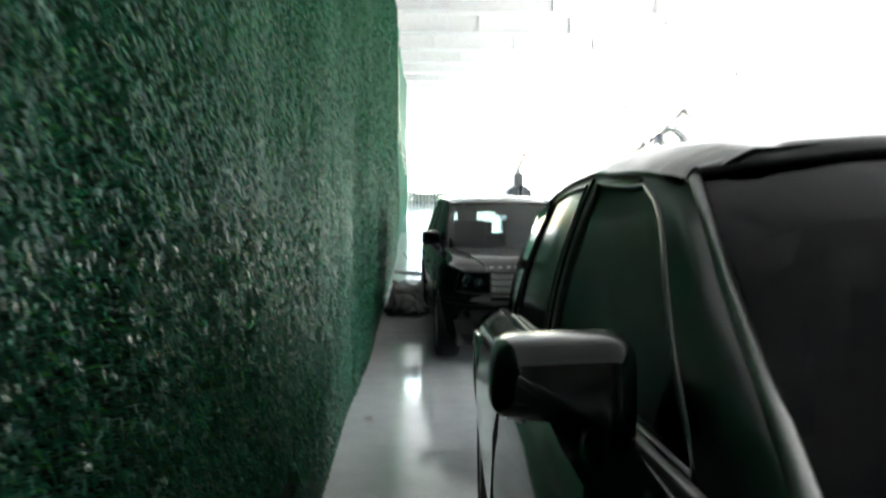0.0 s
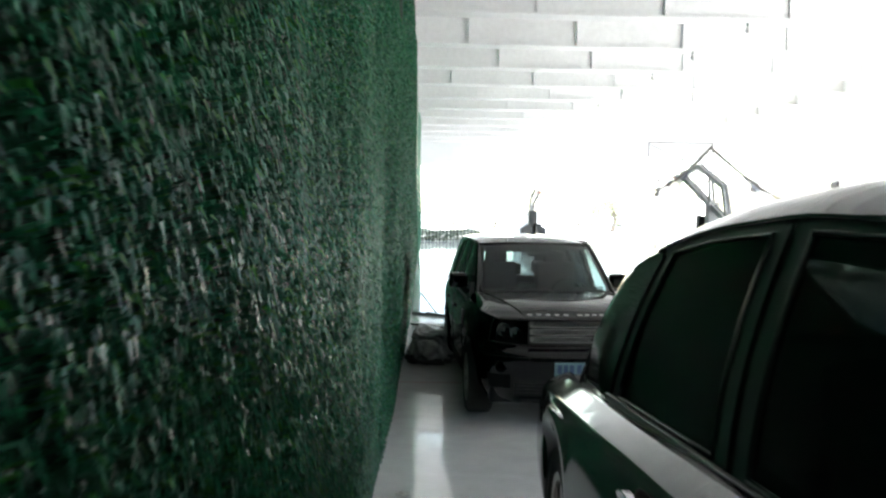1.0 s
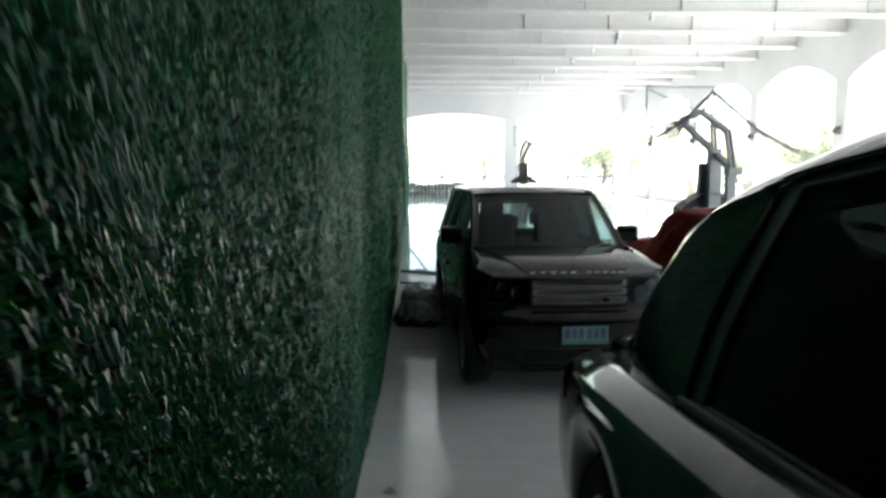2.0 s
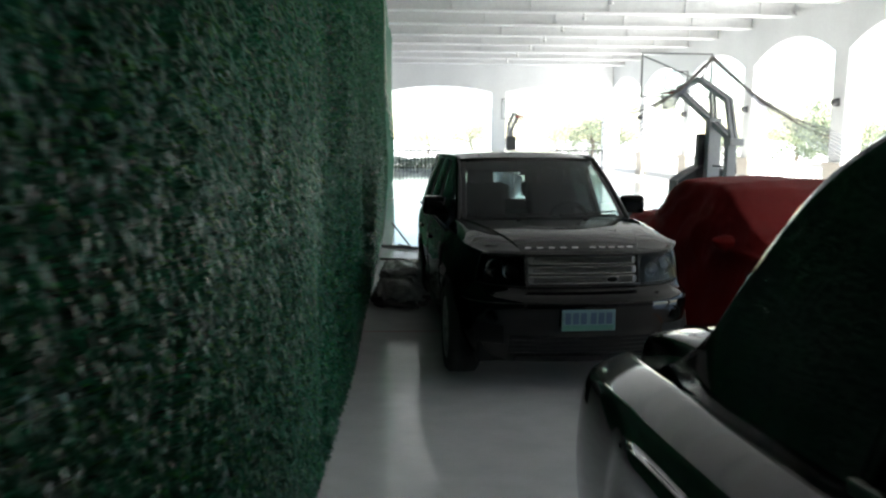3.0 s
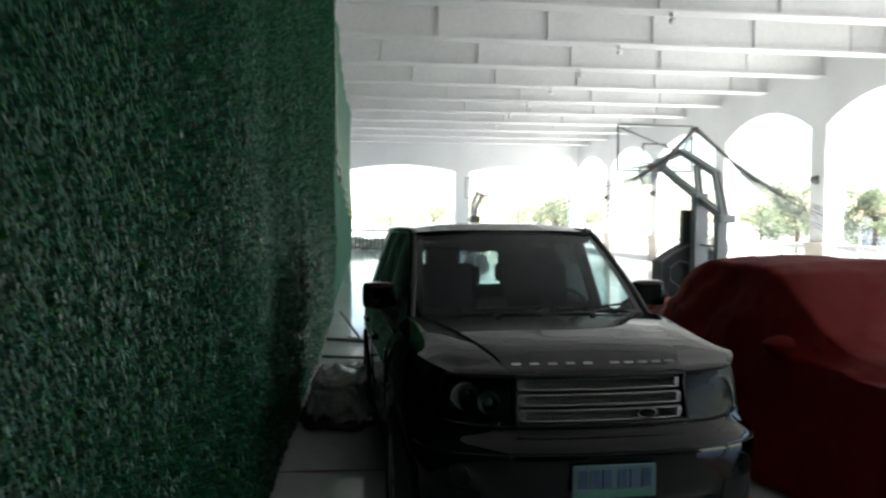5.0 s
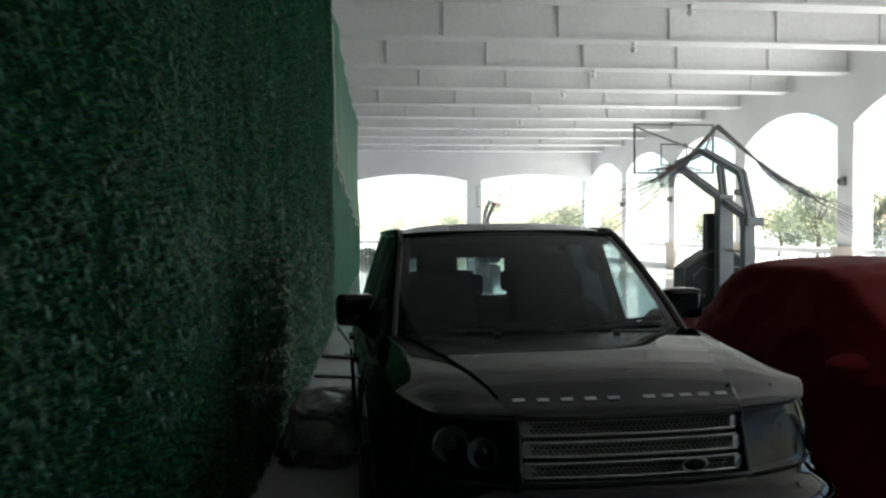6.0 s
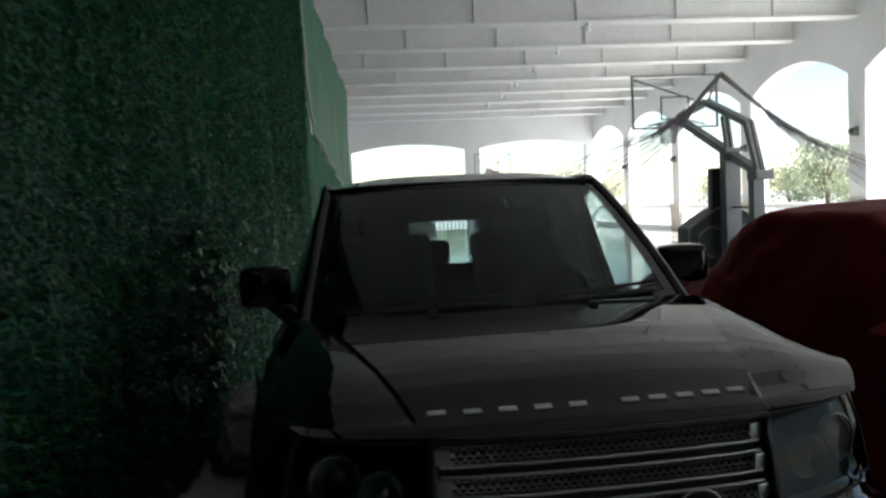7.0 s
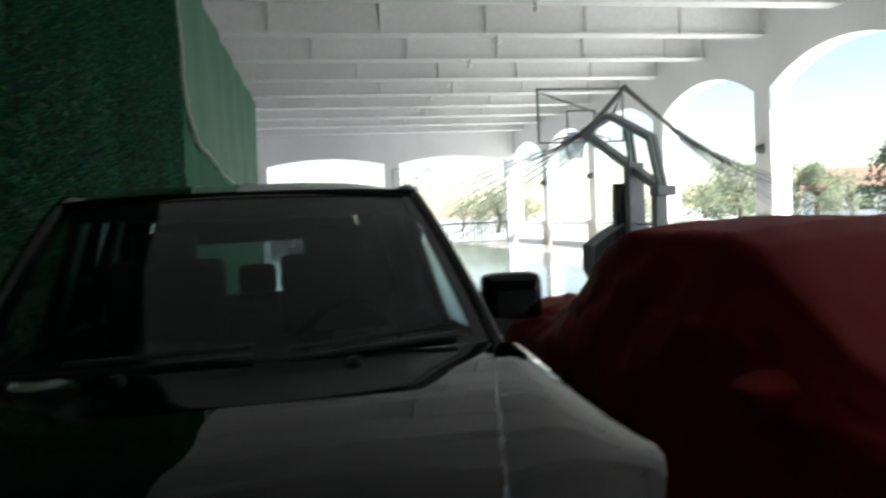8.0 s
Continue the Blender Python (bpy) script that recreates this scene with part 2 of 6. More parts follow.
M_NETTHIN = grain(mat("net_cord_pale", (0.24, 0.25, 0.30), 0.9), ((5.0, 0.2), (80.0, 0.2)))
M_PLASTICBAG = grain(mat("plastic_wrap", (0.36, 0.36, 0.355), 0.20, spec=0.8), ((5.0, 0.4), (40.0, 0.15)), bump=0.35, bump_scale=22, dist=0.02)
M_BAGDARK = grain(mat("dark_tarp", (0.03, 0.03, 0.03), 0.4), ((4.0, 0.3), (40.0, 0.15)), bump=0.35, bump_scale=22, dist=0.02)
M_STEEL = grain(mat("grey_steel", (0.20, 0.19, 0.18), 0.5, 0.6), ((4.0, 0.2), (50.0, 0.15)))
M_IRON = grain(mat("iron_railing", (0.04, 0.04, 0.04), 0.6, 0.2), ((3.0, 0.15), (40.0, 0.12)))
M_STONE = grain(mat("balustrade_stone", (0.62, 0.57, 0.50), 0.8), ((1.5, 0.1), (30.0, 0.08)), bump=0.2)
M_BARK = grain(mat("bark", (0.13, 0.10, 0.07), 0.9), ((3.0, 0.25), (25.0, 0.25)), bump=0.6, bump_scale=18, dist=0.05)
M_LEAF = translucent(vary_random(mat("leaf", (0.235, 0.275, 0.195), 0.6), 0.65, 1.3), (0.37, 0.42, 0.27), 0.45)
M_LEAFDARK = vary_random(mat("needle", (0.10, 0.14, 0.08), 0.7), 0.55, 1.35)
M_ROOFTILE = grain(mat("roof_tile", (0.34, 0.17, 0.13), 0.8), ((0.8, 0.15), (10.0, 0.12)), bump=0.3, bump_scale=6)
M_PAPER = grain(mat("paper", (0.55, 0.53, 0.50), 0.8), ((20.0, 0.2), (90.0, 0.1)))
M_LAMPGLASS = grain(mat("lamp_body", (0.10, 0.10, 0.10), 0.5), ((5.0, 0.1), (40.0, 0.1)))


# ---- mesh helpers ----
def link(name, bm, material, smooth=False, m=None):
    me = bpy.data.meshes.new(name)
    if smooth:
        for f in bm.faces:
            f.smooth = True
    bm.to_mesh(me)
    bm.free()
    for one in material if isinstance(material, (list, tuple)) else [material]:
        me.materials.append(one)
    ob = new(name, me)
    if m is not None:
        ob.matrix_world = m
    return ob


def part(name, bm, material, parent, label="", smooth=False, m=None):
    """One mesh under a thing or under a part, in the parent's own axes."""
    ob = link(name, bm, material, smooth)
    ob.parent = parent
    ob.matrix_basis = m if m is not None else Matrix.Identity(4)
    if label:
        ob["label"] = label
    return ob


def thing(name, m, label, category, group="", kind=""):
    e = new(name)
    e.empty_display_size = 0.2
    e.matrix_world = m
    return tagged(e, label, category, group, kind)


def add_box(bm, x0, x1, y0, y1, z0, z1, bevel=0.0, m=None, index=0):
    r = bmesh.ops.create_cube(bm, size=1.0)
    vs = r["verts"]
    for v in vs:
        v.co = Vector(((x0 + x1) / 2 + v.co.x * (x1 - x0), (y0 + y1) / 2 + v.co.y * (y1 - y0), (z0 + z1) / 2 + v.co.z * (z1 - z0)))
    if bevel:
        es = list({e for v in vs for e in v.link_edges})
        r2 = bmesh.ops.bevel(bm, geom=es, offset=bevel, segments=2, affect="EDGES", profile=0.6)
        vs = list({v for f in r2["faces"] for v in f.verts} | {v for v in vs if v.is_valid})
    if m is not None:
        bmesh.ops.transform(bm, matrix=m, verts=vs)
    if index:
        for f in {f for v in vs for f in v.link_faces}:
            f.material_index = index
    return vs


def box(x0, x1, y0, y1, z0, z1, bevel=0.0, m=None):
    bm = bmesh.new()
    add_box(bm, x0, x1, y0, y1, z0, z1, bevel, m)
    return bm


def add_tube(bm, points, radius, sides=8, closed=False, cap=True):
    """A round bar along points; radius is one number or one a point."""
    pts = [Vector(p) for p in points]
    n = len(pts)
    rad = radius if isinstance(radius, (list, tuple)) else [radius] * n
    rings = []
    for i, p in enumerate(pts):
        a = pts[(i - 1) % n] if closed or i > 0 else p
        b = pts[(i + 1) % n] if closed or i < n - 1 else p
        d = (b - a).normalized()
        q = d.to_track_quat("Z", "Y")
        rings.append([bm.verts.new(p + q @ Vector((math.cos(2 * math.pi * k / sides) * rad[i], math.sin(2 * math.pi * k / sides) * rad[i], 0))) for k in range(sides)])
    for i in range(n if closed else n - 1):
        r0, r1 = rings[i], rings[(i + 1) % n]
        for k in range(sides):
            bm.faces.new((r0[k], r0[(k + 1) % sides], r1[(k + 1) % sides], r1[k]))
    if cap and not closed:
        bm.faces.new(rings[0][::-1])
        bm.faces.new(rings[-1])


def tube(points, radius, sides=8, closed=False):
    bm = bmesh.new()
    add_tube(bm, points, radius, sides, closed)
    return bm


def add_prism(bm, outline, axis, a, b, index=0):
    """A closed outline of two coordinates, drawn out along an axis from a to b."""
    def place(p, q, d):
        return {"x": (d, p, q), "y": (p, d, q), "z": (p, q, d)}[axis]
    lo = [bm.verts.new(place(p, q, a)) for p, q in outline]
    hi = [bm.verts.new(place(p, q, b)) for p, q in outline]
    n = len(outline)
    fs = [bm.faces.new(lo), bm.faces.new(hi[::-1])]
    for i in range(n):
        fs.append(bm.faces.new((lo[i], hi[i], hi[(i + 1) % n], lo[(i + 1) % n])))
    for f in fs:
        f.material_index = index
    return lo + hi


def prism(outline, axis, a, b, bevel=0.0):
    bm = bmesh.new()
    add_prism(bm, outline, axis, a, b)
    bmesh.ops.recalc_face_normals(bm, faces=bm.faces)
    if bevel:
        bmesh.ops.bevel(bm, geom=list(bm.edges), offset=bevel, segments=2, affect="EDGES", profile=0.6)
    return bm


def sheet(fn, nu, nv, thick=0.0):
    """A surface fn(i/nu, j/nv) -> point, with thickness if asked."""
    bm = bmesh.new()
    g = [[bm.verts.new(fn(i / nu, j / nv)) for j in range(nv + 1)] for i in range(nu + 1)]
    for i in range(nu):
        for j in range(nv):
            bm.faces.new((g[i][j], g[i + 1][j], g[i + 1][j + 1], g[i][j + 1]))
    bmesh.ops.recalc_face_normals(bm, faces=bm.faces)
    if thick:
        bmesh.ops.solidify(bm, geom=list(bm.faces), thickness=thick)
        bmesh.ops.recalc_face_normals(bm, faces=bm.faces)
        for e in bm.edges:
            if len(e.link_faces) == 2 and e.calc_face_angle(0.0) > 0.7:
                e.smooth = False
    return bm


def quad_pane(a, b, c, d, bulge=(0, 0, 0), n=8, thick=0.006):
    """A gently bowed pane between four corners (a-b bottom, d-c top)."""
    a, b, c, d, bulge = (Vector(p) for p in (a, b, c, d, bulge))
    def fn(u, v):
        p = (a * (1 - u) + b * u) * (1 - v) + (d * (1 - u) + c * u) * v
        return p + bulge * (16 * u * (1 - u) * v * (1 - v) * 0.5 + 2.0 * u * (1 - u))
    return sheet(fn, n, n, thick)


def lerp_table(table, x):
    """Smooth reading of a short table of (x, value)."""
    if x <= table[0][0]:
        return table[0][1]
    for (x0, v0), (x1, v1) in zip(table, table[1:]):
        if x <= x1:
            k = (x - x0) / (x1 - x0)
            return v0 + (v1 - v0) * k
    return table[-1][1]


def arch_fill(bm, s0, s1, base, spring, crown, top, t0, t1, place, steps=14):
    """The wall over an arched opening from s0 to s1, as blocks between the curve and the top."""
    mid, half = (s0 + s1) / 2, (s1 - s0) / 2
    rise = crown - spring
    rad = (half * half + rise * rise) / (2 * rise)
    zc = crown - rad
    xs = [s0 + (s1 - s0) * i / steps for i in range(steps + 1)]
    zs = [zc + math.sqrt(max(rad * rad - (x - mid) ** 2, 0)) for x in xs]
    rows = []
    for x, z in zip(xs, zs):
        rows.append([bm.verts.new(place(x, t, h)) for t, h in ((t0, z), (t1, z), (t1, top), (t0, top))])
    for r0, r1 in zip(rows, rows[1:]):
        for k in range(4):
            bm.faces.new((r0[k], r0[(k + 1) % 4], r1[(k + 1) % 4], r1[k]))
    bm.faces.new(rows[0])
    bm.faces.new(rows[-1][::-1])

# ---- the hall: ramp and floor, walls, ceiling ----
HALL = pose(0, 0, 0, 0, 0, 4.8)
RAMP_FOOT, RAMP_TOP, SLOPE = 9.4, -2.0, math.tan(radians(5.0))


def floor_z(y):
    """Level court, then a ramp that climbs towards the entrance."""
    k = RAMP_FOOT - y
    if k <= -0.5:
        return 0.0
    if k < 0.5:
        return SLOPE * (k + 0.5) ** 2 / 2
    return SLOPE * min(k, RAMP_FOOT - RAMP_TOP)


def build_floor():
    bm = bmesh.new()
    ys = [-14, -8, RAMP_TOP, 0, 2, 4, 6, 8, 8.9] + [9.0 + 0.1 * i for i in range(10)] + [12, 16, 24, 36, 54]
    rows = []
    for y in ys:
        z = floor_z(y)
        rows.append([bm.verts.new((x, y, h)) for x, h in ((-8, z), (20, z), (20, -0.4), (-8, -0.4))])
    for a, b in zip(rows, rows[1:]):
        for k in range(4):
            bm.faces.new((a[k], a[(k + 1) % 4], b[(k + 1) % 4], b[k]))
    bm.faces.new(rows[0][::-1])
    bm.faces.new(rows[-1])
    bmesh.ops.recalc_face_normals(bm, faces=bm.faces)
    return tagged(link("floor", bm, M_FLOOR), "glossy pale grey epoxy floor sloping down to a level court", "floor", kind="structure")


build_floor()
ground_bm = bmesh.new()
bmesh.ops.create_grid(ground_bm, x_segments=40, y_segments=40, size=900)
ground = link("ground", ground_bm, M_GROUND, m=pose(0, 300, -0.45))
tagged(ground, "sunlit pale concrete and dry ground around the hall", "ground", kind="structure")


def line_strip(name, p, q, width, material, label, n=24, lift=0.004):
    """Painted line laid on the floor between two plan points."""
    p, q = Vector(p), Vector(q)
    side = Vector((-(q - p).y, (q - p).x)).normalized() * width / 2
    bm = bmesh.new()
    rows = []
    for i in range(n + 1):
        c = p + (q - p) * i / n
        a, b = c - side, c + side
        rows.append([bm.verts.new((a.x, a.y, floor_z(a.y) + lift)), bm.verts.new((b.x, b.y, floor_z(b.y) + lift))])
    for a, b in zip(rows, rows[1:]):
        bm.faces.new((a[0], b[0], b[1], a[1]))
    bmesh.ops.recalc_face_normals(bm, faces=bm.faces)
    return tagged(link(name, bm, material), label, "floor line", kind="structure")


line_strip("orange_court_line", (1.93, 8.55), (0.30, 22.0), 0.075, M_ORANGE, "orange painted court line on the grey floor")
line_strip("red_court_line", (-1.38, 11.05), (3.2, 11.2), 0.03, M_REDLINE, "thin dull red line painted across the floor")

PIER, PITCH, WALL_U, WALL_T = 0.72, 6.0, 14.33, 0.6
FAR_V, TOP_Z, BEAM_Z = 50.4, 6.95, 6.12


def right_wall():
    bm = bmesh.new()
    place = lambda s, t, z: (WALL_U + t, s, z)
    centres = [27.1 + PITCH * k for k in range(-6, 5)]
    for c in centres:
        add_box(bm, WALL_U, WALL_U + WALL_T, c - PIER / 2, c + PIER / 2, -0.4, TOP_Z)
    for a, b in zip(centres, centres[1:]):
        arch_fill(bm, a + PIER / 2, b - PIER / 2, 0, 4.68, 5.42, TOP_Z, 0.003, WALL_T - 0.003, place)
    bmesh.ops.recalc_face_normals(bm, faces=bm.faces)
    tagged(link("wall_east", bm, M_WHITE, m=HALL), "white arcade wall with wide segmental arches between piers", "wall", kind="structure")
    return centres


def cross_wall(name, v, openings, spring, crown, label):
    bm = bmesh.new()
    place = lambda s, t, z: (s, v + t, z)
    u = -1.4
    for a, b in openings:
        add_box(bm, u, a, v, v + WALL_T, -0.4, TOP_Z)
        arch_fill(bm, a, b, 0, spring, crown, TOP_Z, 0.003, WALL_T - 0.003, place)
        u = b
    add_box(bm, u, WALL_U - 0.004, v, v + WALL_T, -0.4, TOP_Z)
    bmesh.ops.recalc_face_normals(bm, faces=bm.faces)
    return tagged(link(name, bm, M_WHITE, m=HALL), label, "wall", kind="structure")


PIERS = right_wall()
cross_wall("wall_north", FAR_V, [(0.55, 6.92), (7.72, 13.9)], 4.66, 5.02, "white end wall with two wide low arches")
# out of view: added dark wall that blocks light at the ramp's top
south = box(-1.0, WALL_U - 0.004, -3.6, -3.0, -0.4, TOP_Z)
tagged(link("wall_south", south, M_DIMWALL, m=HALL), "unseen dark wall added to keep the ramp end dim", "wall", kind="structure")
wall_bm = box(-1.35, -1.0, -9.0, FAR_V - 0.003, -0.4, TOP_Z)
tagged(link("wall_west", wall_bm, M_WHITE, m=HALL), "plain white side wall behind the green screen", "wall", kind="structure")

ceil_bm = box(-1.4, WALL_U + WALL_T, -9.6, FAR_V + WALL_T, TOP_Z + 0.003, TOP_Z + 0.25)
tagged(link("ceiling", ceil_bm, M_CEIL, m=HALL), "white ceiling slab over deep cross beams", "ceiling", kind="structure")


def beam(v, first):
    """Deep ceiling girder: a set-back web between upright stiffeners, on a broad flange."""
    bm = bmesh.new()
    add_box(bm, -0.997, WALL_U - 0.003, v - 0.07, v + 0.07, BEAM_Z + 0.045, TOP_Z)
    add_box(bm, -0.995, WALL_U - 0.006, v - 0.24, v + 0.24, BEAM_Z, BEAM_Z + 0.045, 0.008)
    u = first
    while u < WALL_U - 0.3:
        if u > -0.7:
            for s in (-1, 1):
                y0, y1 = sorted((v + s * 0.06, v + s * 0.15))
                add_box(bm, u - 0.016, u + 0.016, y0, y1, BEAM_Z + 0.04, TOP_Z - 0.002)
        u += 2.68
    return tagged(link("ceiling_beam", bm, M_CEIL, m=HALL), "deep white ceiling beam with upright stiffeners on a flange", "beam", "beams under the ceiling", "structure")


for k in range(-11, 8):
    beam(27.1 + 3.04 * k, (2.35 if k % 2 else (1.2 if k < 3 else 1.93)) - 2.68)


# ---- cars ----
def loft(stations, cap=True):
    """A mirrored skin over cross-sections (y, [(x, z), ...]), each from the sill up to the middle."""
    bm = bmesh.new()
    rings = []
    for y, half in stations:
        right = [bm.verts.new((x, y, z)) for x, z in half]
        left = [bm.verts.new((-x, y, z)) for x, z in half[:-1]]
        rings.append(right + left[::-1])
    n = len(rings[0])
    for a, b in zip(rings, rings[1:]):
        for k in range(n - 1):
            bm.faces.new((a[k], a[k + 1], b[k + 1], b[k]))
        bm.faces.new((a[n - 1], a[0], b[0], b[n - 1]))
    if cap:
        bm.faces.new(rings[0])
        bm.faces.new(rings[-1][::-1])
    bmesh.ops.recalc_face_normals(bm, faces=bm.faces)
    return bm


def bar_between(bm, p, q, wide, deep, axis=(0, 1, 0)):
    """A flat bar from p to q; wide lies along the axis given."""
    p, q, axis = Vector(p), Vector(q), Vector(axis)
    d = (q - p).normalized()
    w = (axis - d * axis.dot(d)).normalized() * wide / 2
    t = d.cross(w).normalized() * deep / 2
    lo = [bm.verts.new(p + a * w + b * t) for a, b in ((-1, -1), (1, -1), (1, 1), (-1, 1))]
    hi = [bm.verts.new(q + a * w + b * t) for a, b in ((-1, -1), (1, -1), (1, 1), (-1, 1))]
    bm.faces.new(lo[::-1])
    bm.faces.new(hi)
    for k in range(4):
        bm.faces.new((lo[k], lo[(k + 1) % 4], hi[(k + 1) % 4], hi[k]))
    return lo + hi


def bar_mesh(p, q, wide, deep, axis=(0, 1, 0), bevel=0.012):
    bm = bmesh.new()
    bar_between(bm, p, q, wide, deep, axis)
    bmesh.ops.recalc_face_normals(bm, faces=bm.faces)
    bmesh.ops.bevel(bm, geom=list(bm.edges), offset=bevel, segments=2, affect="EDGES", profile=0.6)
    return bm


def lathe(profile, sides=40, axis="x"):
    """Turned body about the x axis from (along, radius) pairs."""
    bm = bmesh.new()
    rings = []
    for a, r in profile:
        rings.append([bm.verts.new((a, r * math.cos(2 * math.pi * k / sides), r * math.sin(2 * math.pi * k / sides))) for k in range(sides)])
    for r0, r1 in zip(rings, rings[1:]):
        for k in range(sides):
            bm.faces.new((r0[k], r0[(k + 1) % sides], r1[(k + 1) % sides], r1[k]))
    bm.faces.new(rings[0])
    bm.faces.new(rings[-1][::-1])
    bmesh.ops.recalc_face_normals(bm, faces=bm.faces)
    return bm


def wheel(parent, x, y, radius, width, rim_r, spokes=7):
    side = 1 if x > 0 else -1
    hub = part("wheel", lathe([(-width * 0.3, 0.09), (width * 0.3, 0.09)]), M_STEEL, parent, m=pose(x, y, radius))
    h = width / 2
    part("tyre", lathe([(-h * 0.8, rim_r), (-h, rim_r + 0.03), (-h, radius - 0.04), (-h * 0.78, radius - 0.006), (-h * 0.3, radius), (h * 0.3, radius), (h * 0.78, radius - 0.006), (h, radius - 0.04), (h, rim_r + 0.03), (h * 0.8, rim_r)]), M_RUBBER, hub, smooth=True)
    rim = lathe([(side * h * 0.25, rim_r - 0.03), (side * h * 0.3, rim_r), (side * h * 0.93, rim_r + 0.012), (side * h * 0.9, rim_r - 0.02), (side * h * 0.5, rim_r - 0.035)])
    for k in range(spokes):
        ang = 2 * math.pi * k / spokes
        d = Vector((0, math.cos(ang), math.sin(ang)))
        bar_between(rim, Vector((side * h * 0.78, 0, 0)) + d * 0.04, Vector((side * h * 0.7, 0, 0)) + d * (rim_r - 0.01), 0.055, 0.03, axis=(0, -math.sin(ang), math.cos(ang)))
    part("rim", rim, M_RIM, hub)
    return hub


def smooth_mod(ob, levels=2):
    s = ob.modifiers.new("smooth", "SUBSURF")
    s.levels = s.render_levels = levels
    return ob


def arch_z(y, wheels, radius, sill):
    z = sill
    for c in wheels:
        d = abs(y - c)
        if d < radius:
            z = max(z, math.sqrt(radius * radius - d * d) + 0.37)
    return z


def stations_for(ys, width, shoulder, top, sill, wheels, arch_r, crease=0.47, crown=0.03, tuck=0.09):
    out = []
    for y in ys:
        w, sh, tp, sl = lerp_table(width, y), lerp_table(shoulder, y), lerp_table(top, y), lerp_table(sill, y)
        z0 = arch_z(y, wheels, arch_r, sl)
        sh = max(sh, z0 + 0.14)
        mid = z0 + (sh - z0) * 0.45
        c = min(crease, w * 0.55)
        brow = [(w + 0.016, sh - 0.075), (w - 0.002, sh - 0.046), (w - 0.016, sh - 0.033), (w - 0.10, sh + 0.002), (w - 0.128, sh + 0.010), (w - 0.145, sh - 0.02)]
        out.append((y, [(w - tuck, z0), (w - 0.01, z0 + 0.03), (w + 0.050, mid), (w + 0.038, z0 + (sh - z0) * 0.75), *brow,
                        (c + 0.03, tp - 0.013), (c + 0.006, tp - 0.010), (c - 0.010, tp + 0.006), (c * 0.5, tp + crown * 0.8), (0, tp + crown)]))
    return out


def headrest(parent, x, y, z, w=0.26):
    bm = box(x - w / 2, x + w / 2, y - 0.05, y + 0.05, z, z + 0.17, 0.035)
    return part("headrest", bm, M_SEAT, parent, smooth=True)


def seat_back(parent, x, y, z, w=0.5, h=0.62):
    bm = bmesh.new()
    add_box(bm, -w / 2, w / 2, -0.07, 0.07, 0, h, 0.05)
    return part("seat_back", bm, M_SEAT, parent, smooth=True, m=pose(x, y, z, -14))


def spline(points, n):
    """Evenly read points of a smooth curve through the given ones."""
    pts = [Vector((*p, 0)) for p in points]
    ext = [2 * pts[0] - pts[1]] + pts + [2 * pts[-1] - pts[-2]]
    dense = []
    for a, b, c, d in zip(ext, ext[1:], ext[2:], ext[3:]):
        for k in range(24):
            t = k / 24
            dense.append(0.5 * (2 * b + (c - a) * t + (2 * a - 5 * b + 4 * c - d) * t * t + (3 * b - a - 3 * c + d) * t ** 3))
    dense.append(pts[-1])
    run = [0.0]
    for a, b in zip(dense, dense[1:]):
        run.append(run[-1] + (b - a).length)
    out = []
    for k in range(n + 1):
        s = run[-1] * k / n
        i = max(j for j in range(len(run)) if run[j] <= s + 1e-9)
        i = min(i, len(dense) - 2)
        out.append(dense[i].lerp(dense[i + 1], (s - run[i]) / (run[i + 1] - run[i])))
    return out, run[-1]


SUV_PLAN, SUV_RUN = spline([(0, 0.10), (0.25, 0.108), (0.45, 0.135), (0.62, 0.180), (0.755, 0.245), (0.84, 0.34), (0.892, 0.50), (0.925, 0.75), (0.945, 1.2), (0.955, 2.0), (0.96, 3.4), (0.95, 4.1), (0.91, 4.5), (0.84, 4.7), (0.66, 4.78), (0.35, 4.80), (0, 4.805)], 420)
SUV_WHEELS, SUV_ARCH = (0.90, 3.645), 0.425
SUV_FRONT = [(0.24, 0.15), (0.30, 0.085), (0.36, 0.058), (0.44, 0.036), (0.62, 0.004), (0.66, 0.0), (0.71, 0.004), (0.74, 0.016), (0.762, 0.048), (0.780, 0.082), (0.80, 0.098), (0.95, 0.130), (1.03, 0.155), (1.055, 0.168)]
SUV_SIDE = [(0.24, 0.10), (0.33, 0.05), (0.38, 0.022), (0.46, 0.012), (0.56, 0.020), (0.60, 0.012), (0.72, 0.003), (0.86, 0.0), (0.95, 0.006), (1.02, 0.022), (1.07, 0.046), (1.11, 0.075)]
SUV_NOSE = [(0, 0), (0.03, 0.014), (0.07, 0.022), (0.12, 0.034), (0.2, 0.056), (0.35, 0.085), (0.6, 0.112), (0.9, 0.130), (1.2, 0.138)]


def suv_column(q):
    """Plan point and outward normal at q metres round the half outline from the nose."""
    k = min(max(q / SUV_RUN, 0.0), 1.0) * (len(SUV_PLAN) - 1)
    i = min(int(k), len(SUV_PLAN) - 2)
    p = SUV_PLAN[i].lerp(SUV_PLAN[i + 1], k - i)
    d = (SUV_PLAN[min(i + 2, len(SUV_PLAN) - 1)] - SUV_PLAN[max(i - 1, 0)]).normalized()
    return p, Vector((d.y, -d.x, 0))


def suv_q(x):
    """The way round the outline to the point of the nose at x."""
    for i, p in enumerate(SUV_PLAN):
        if p.x >= x:
            return SUV_RUN * i / (len(SUV_PLAN) - 1)
    return 0.0


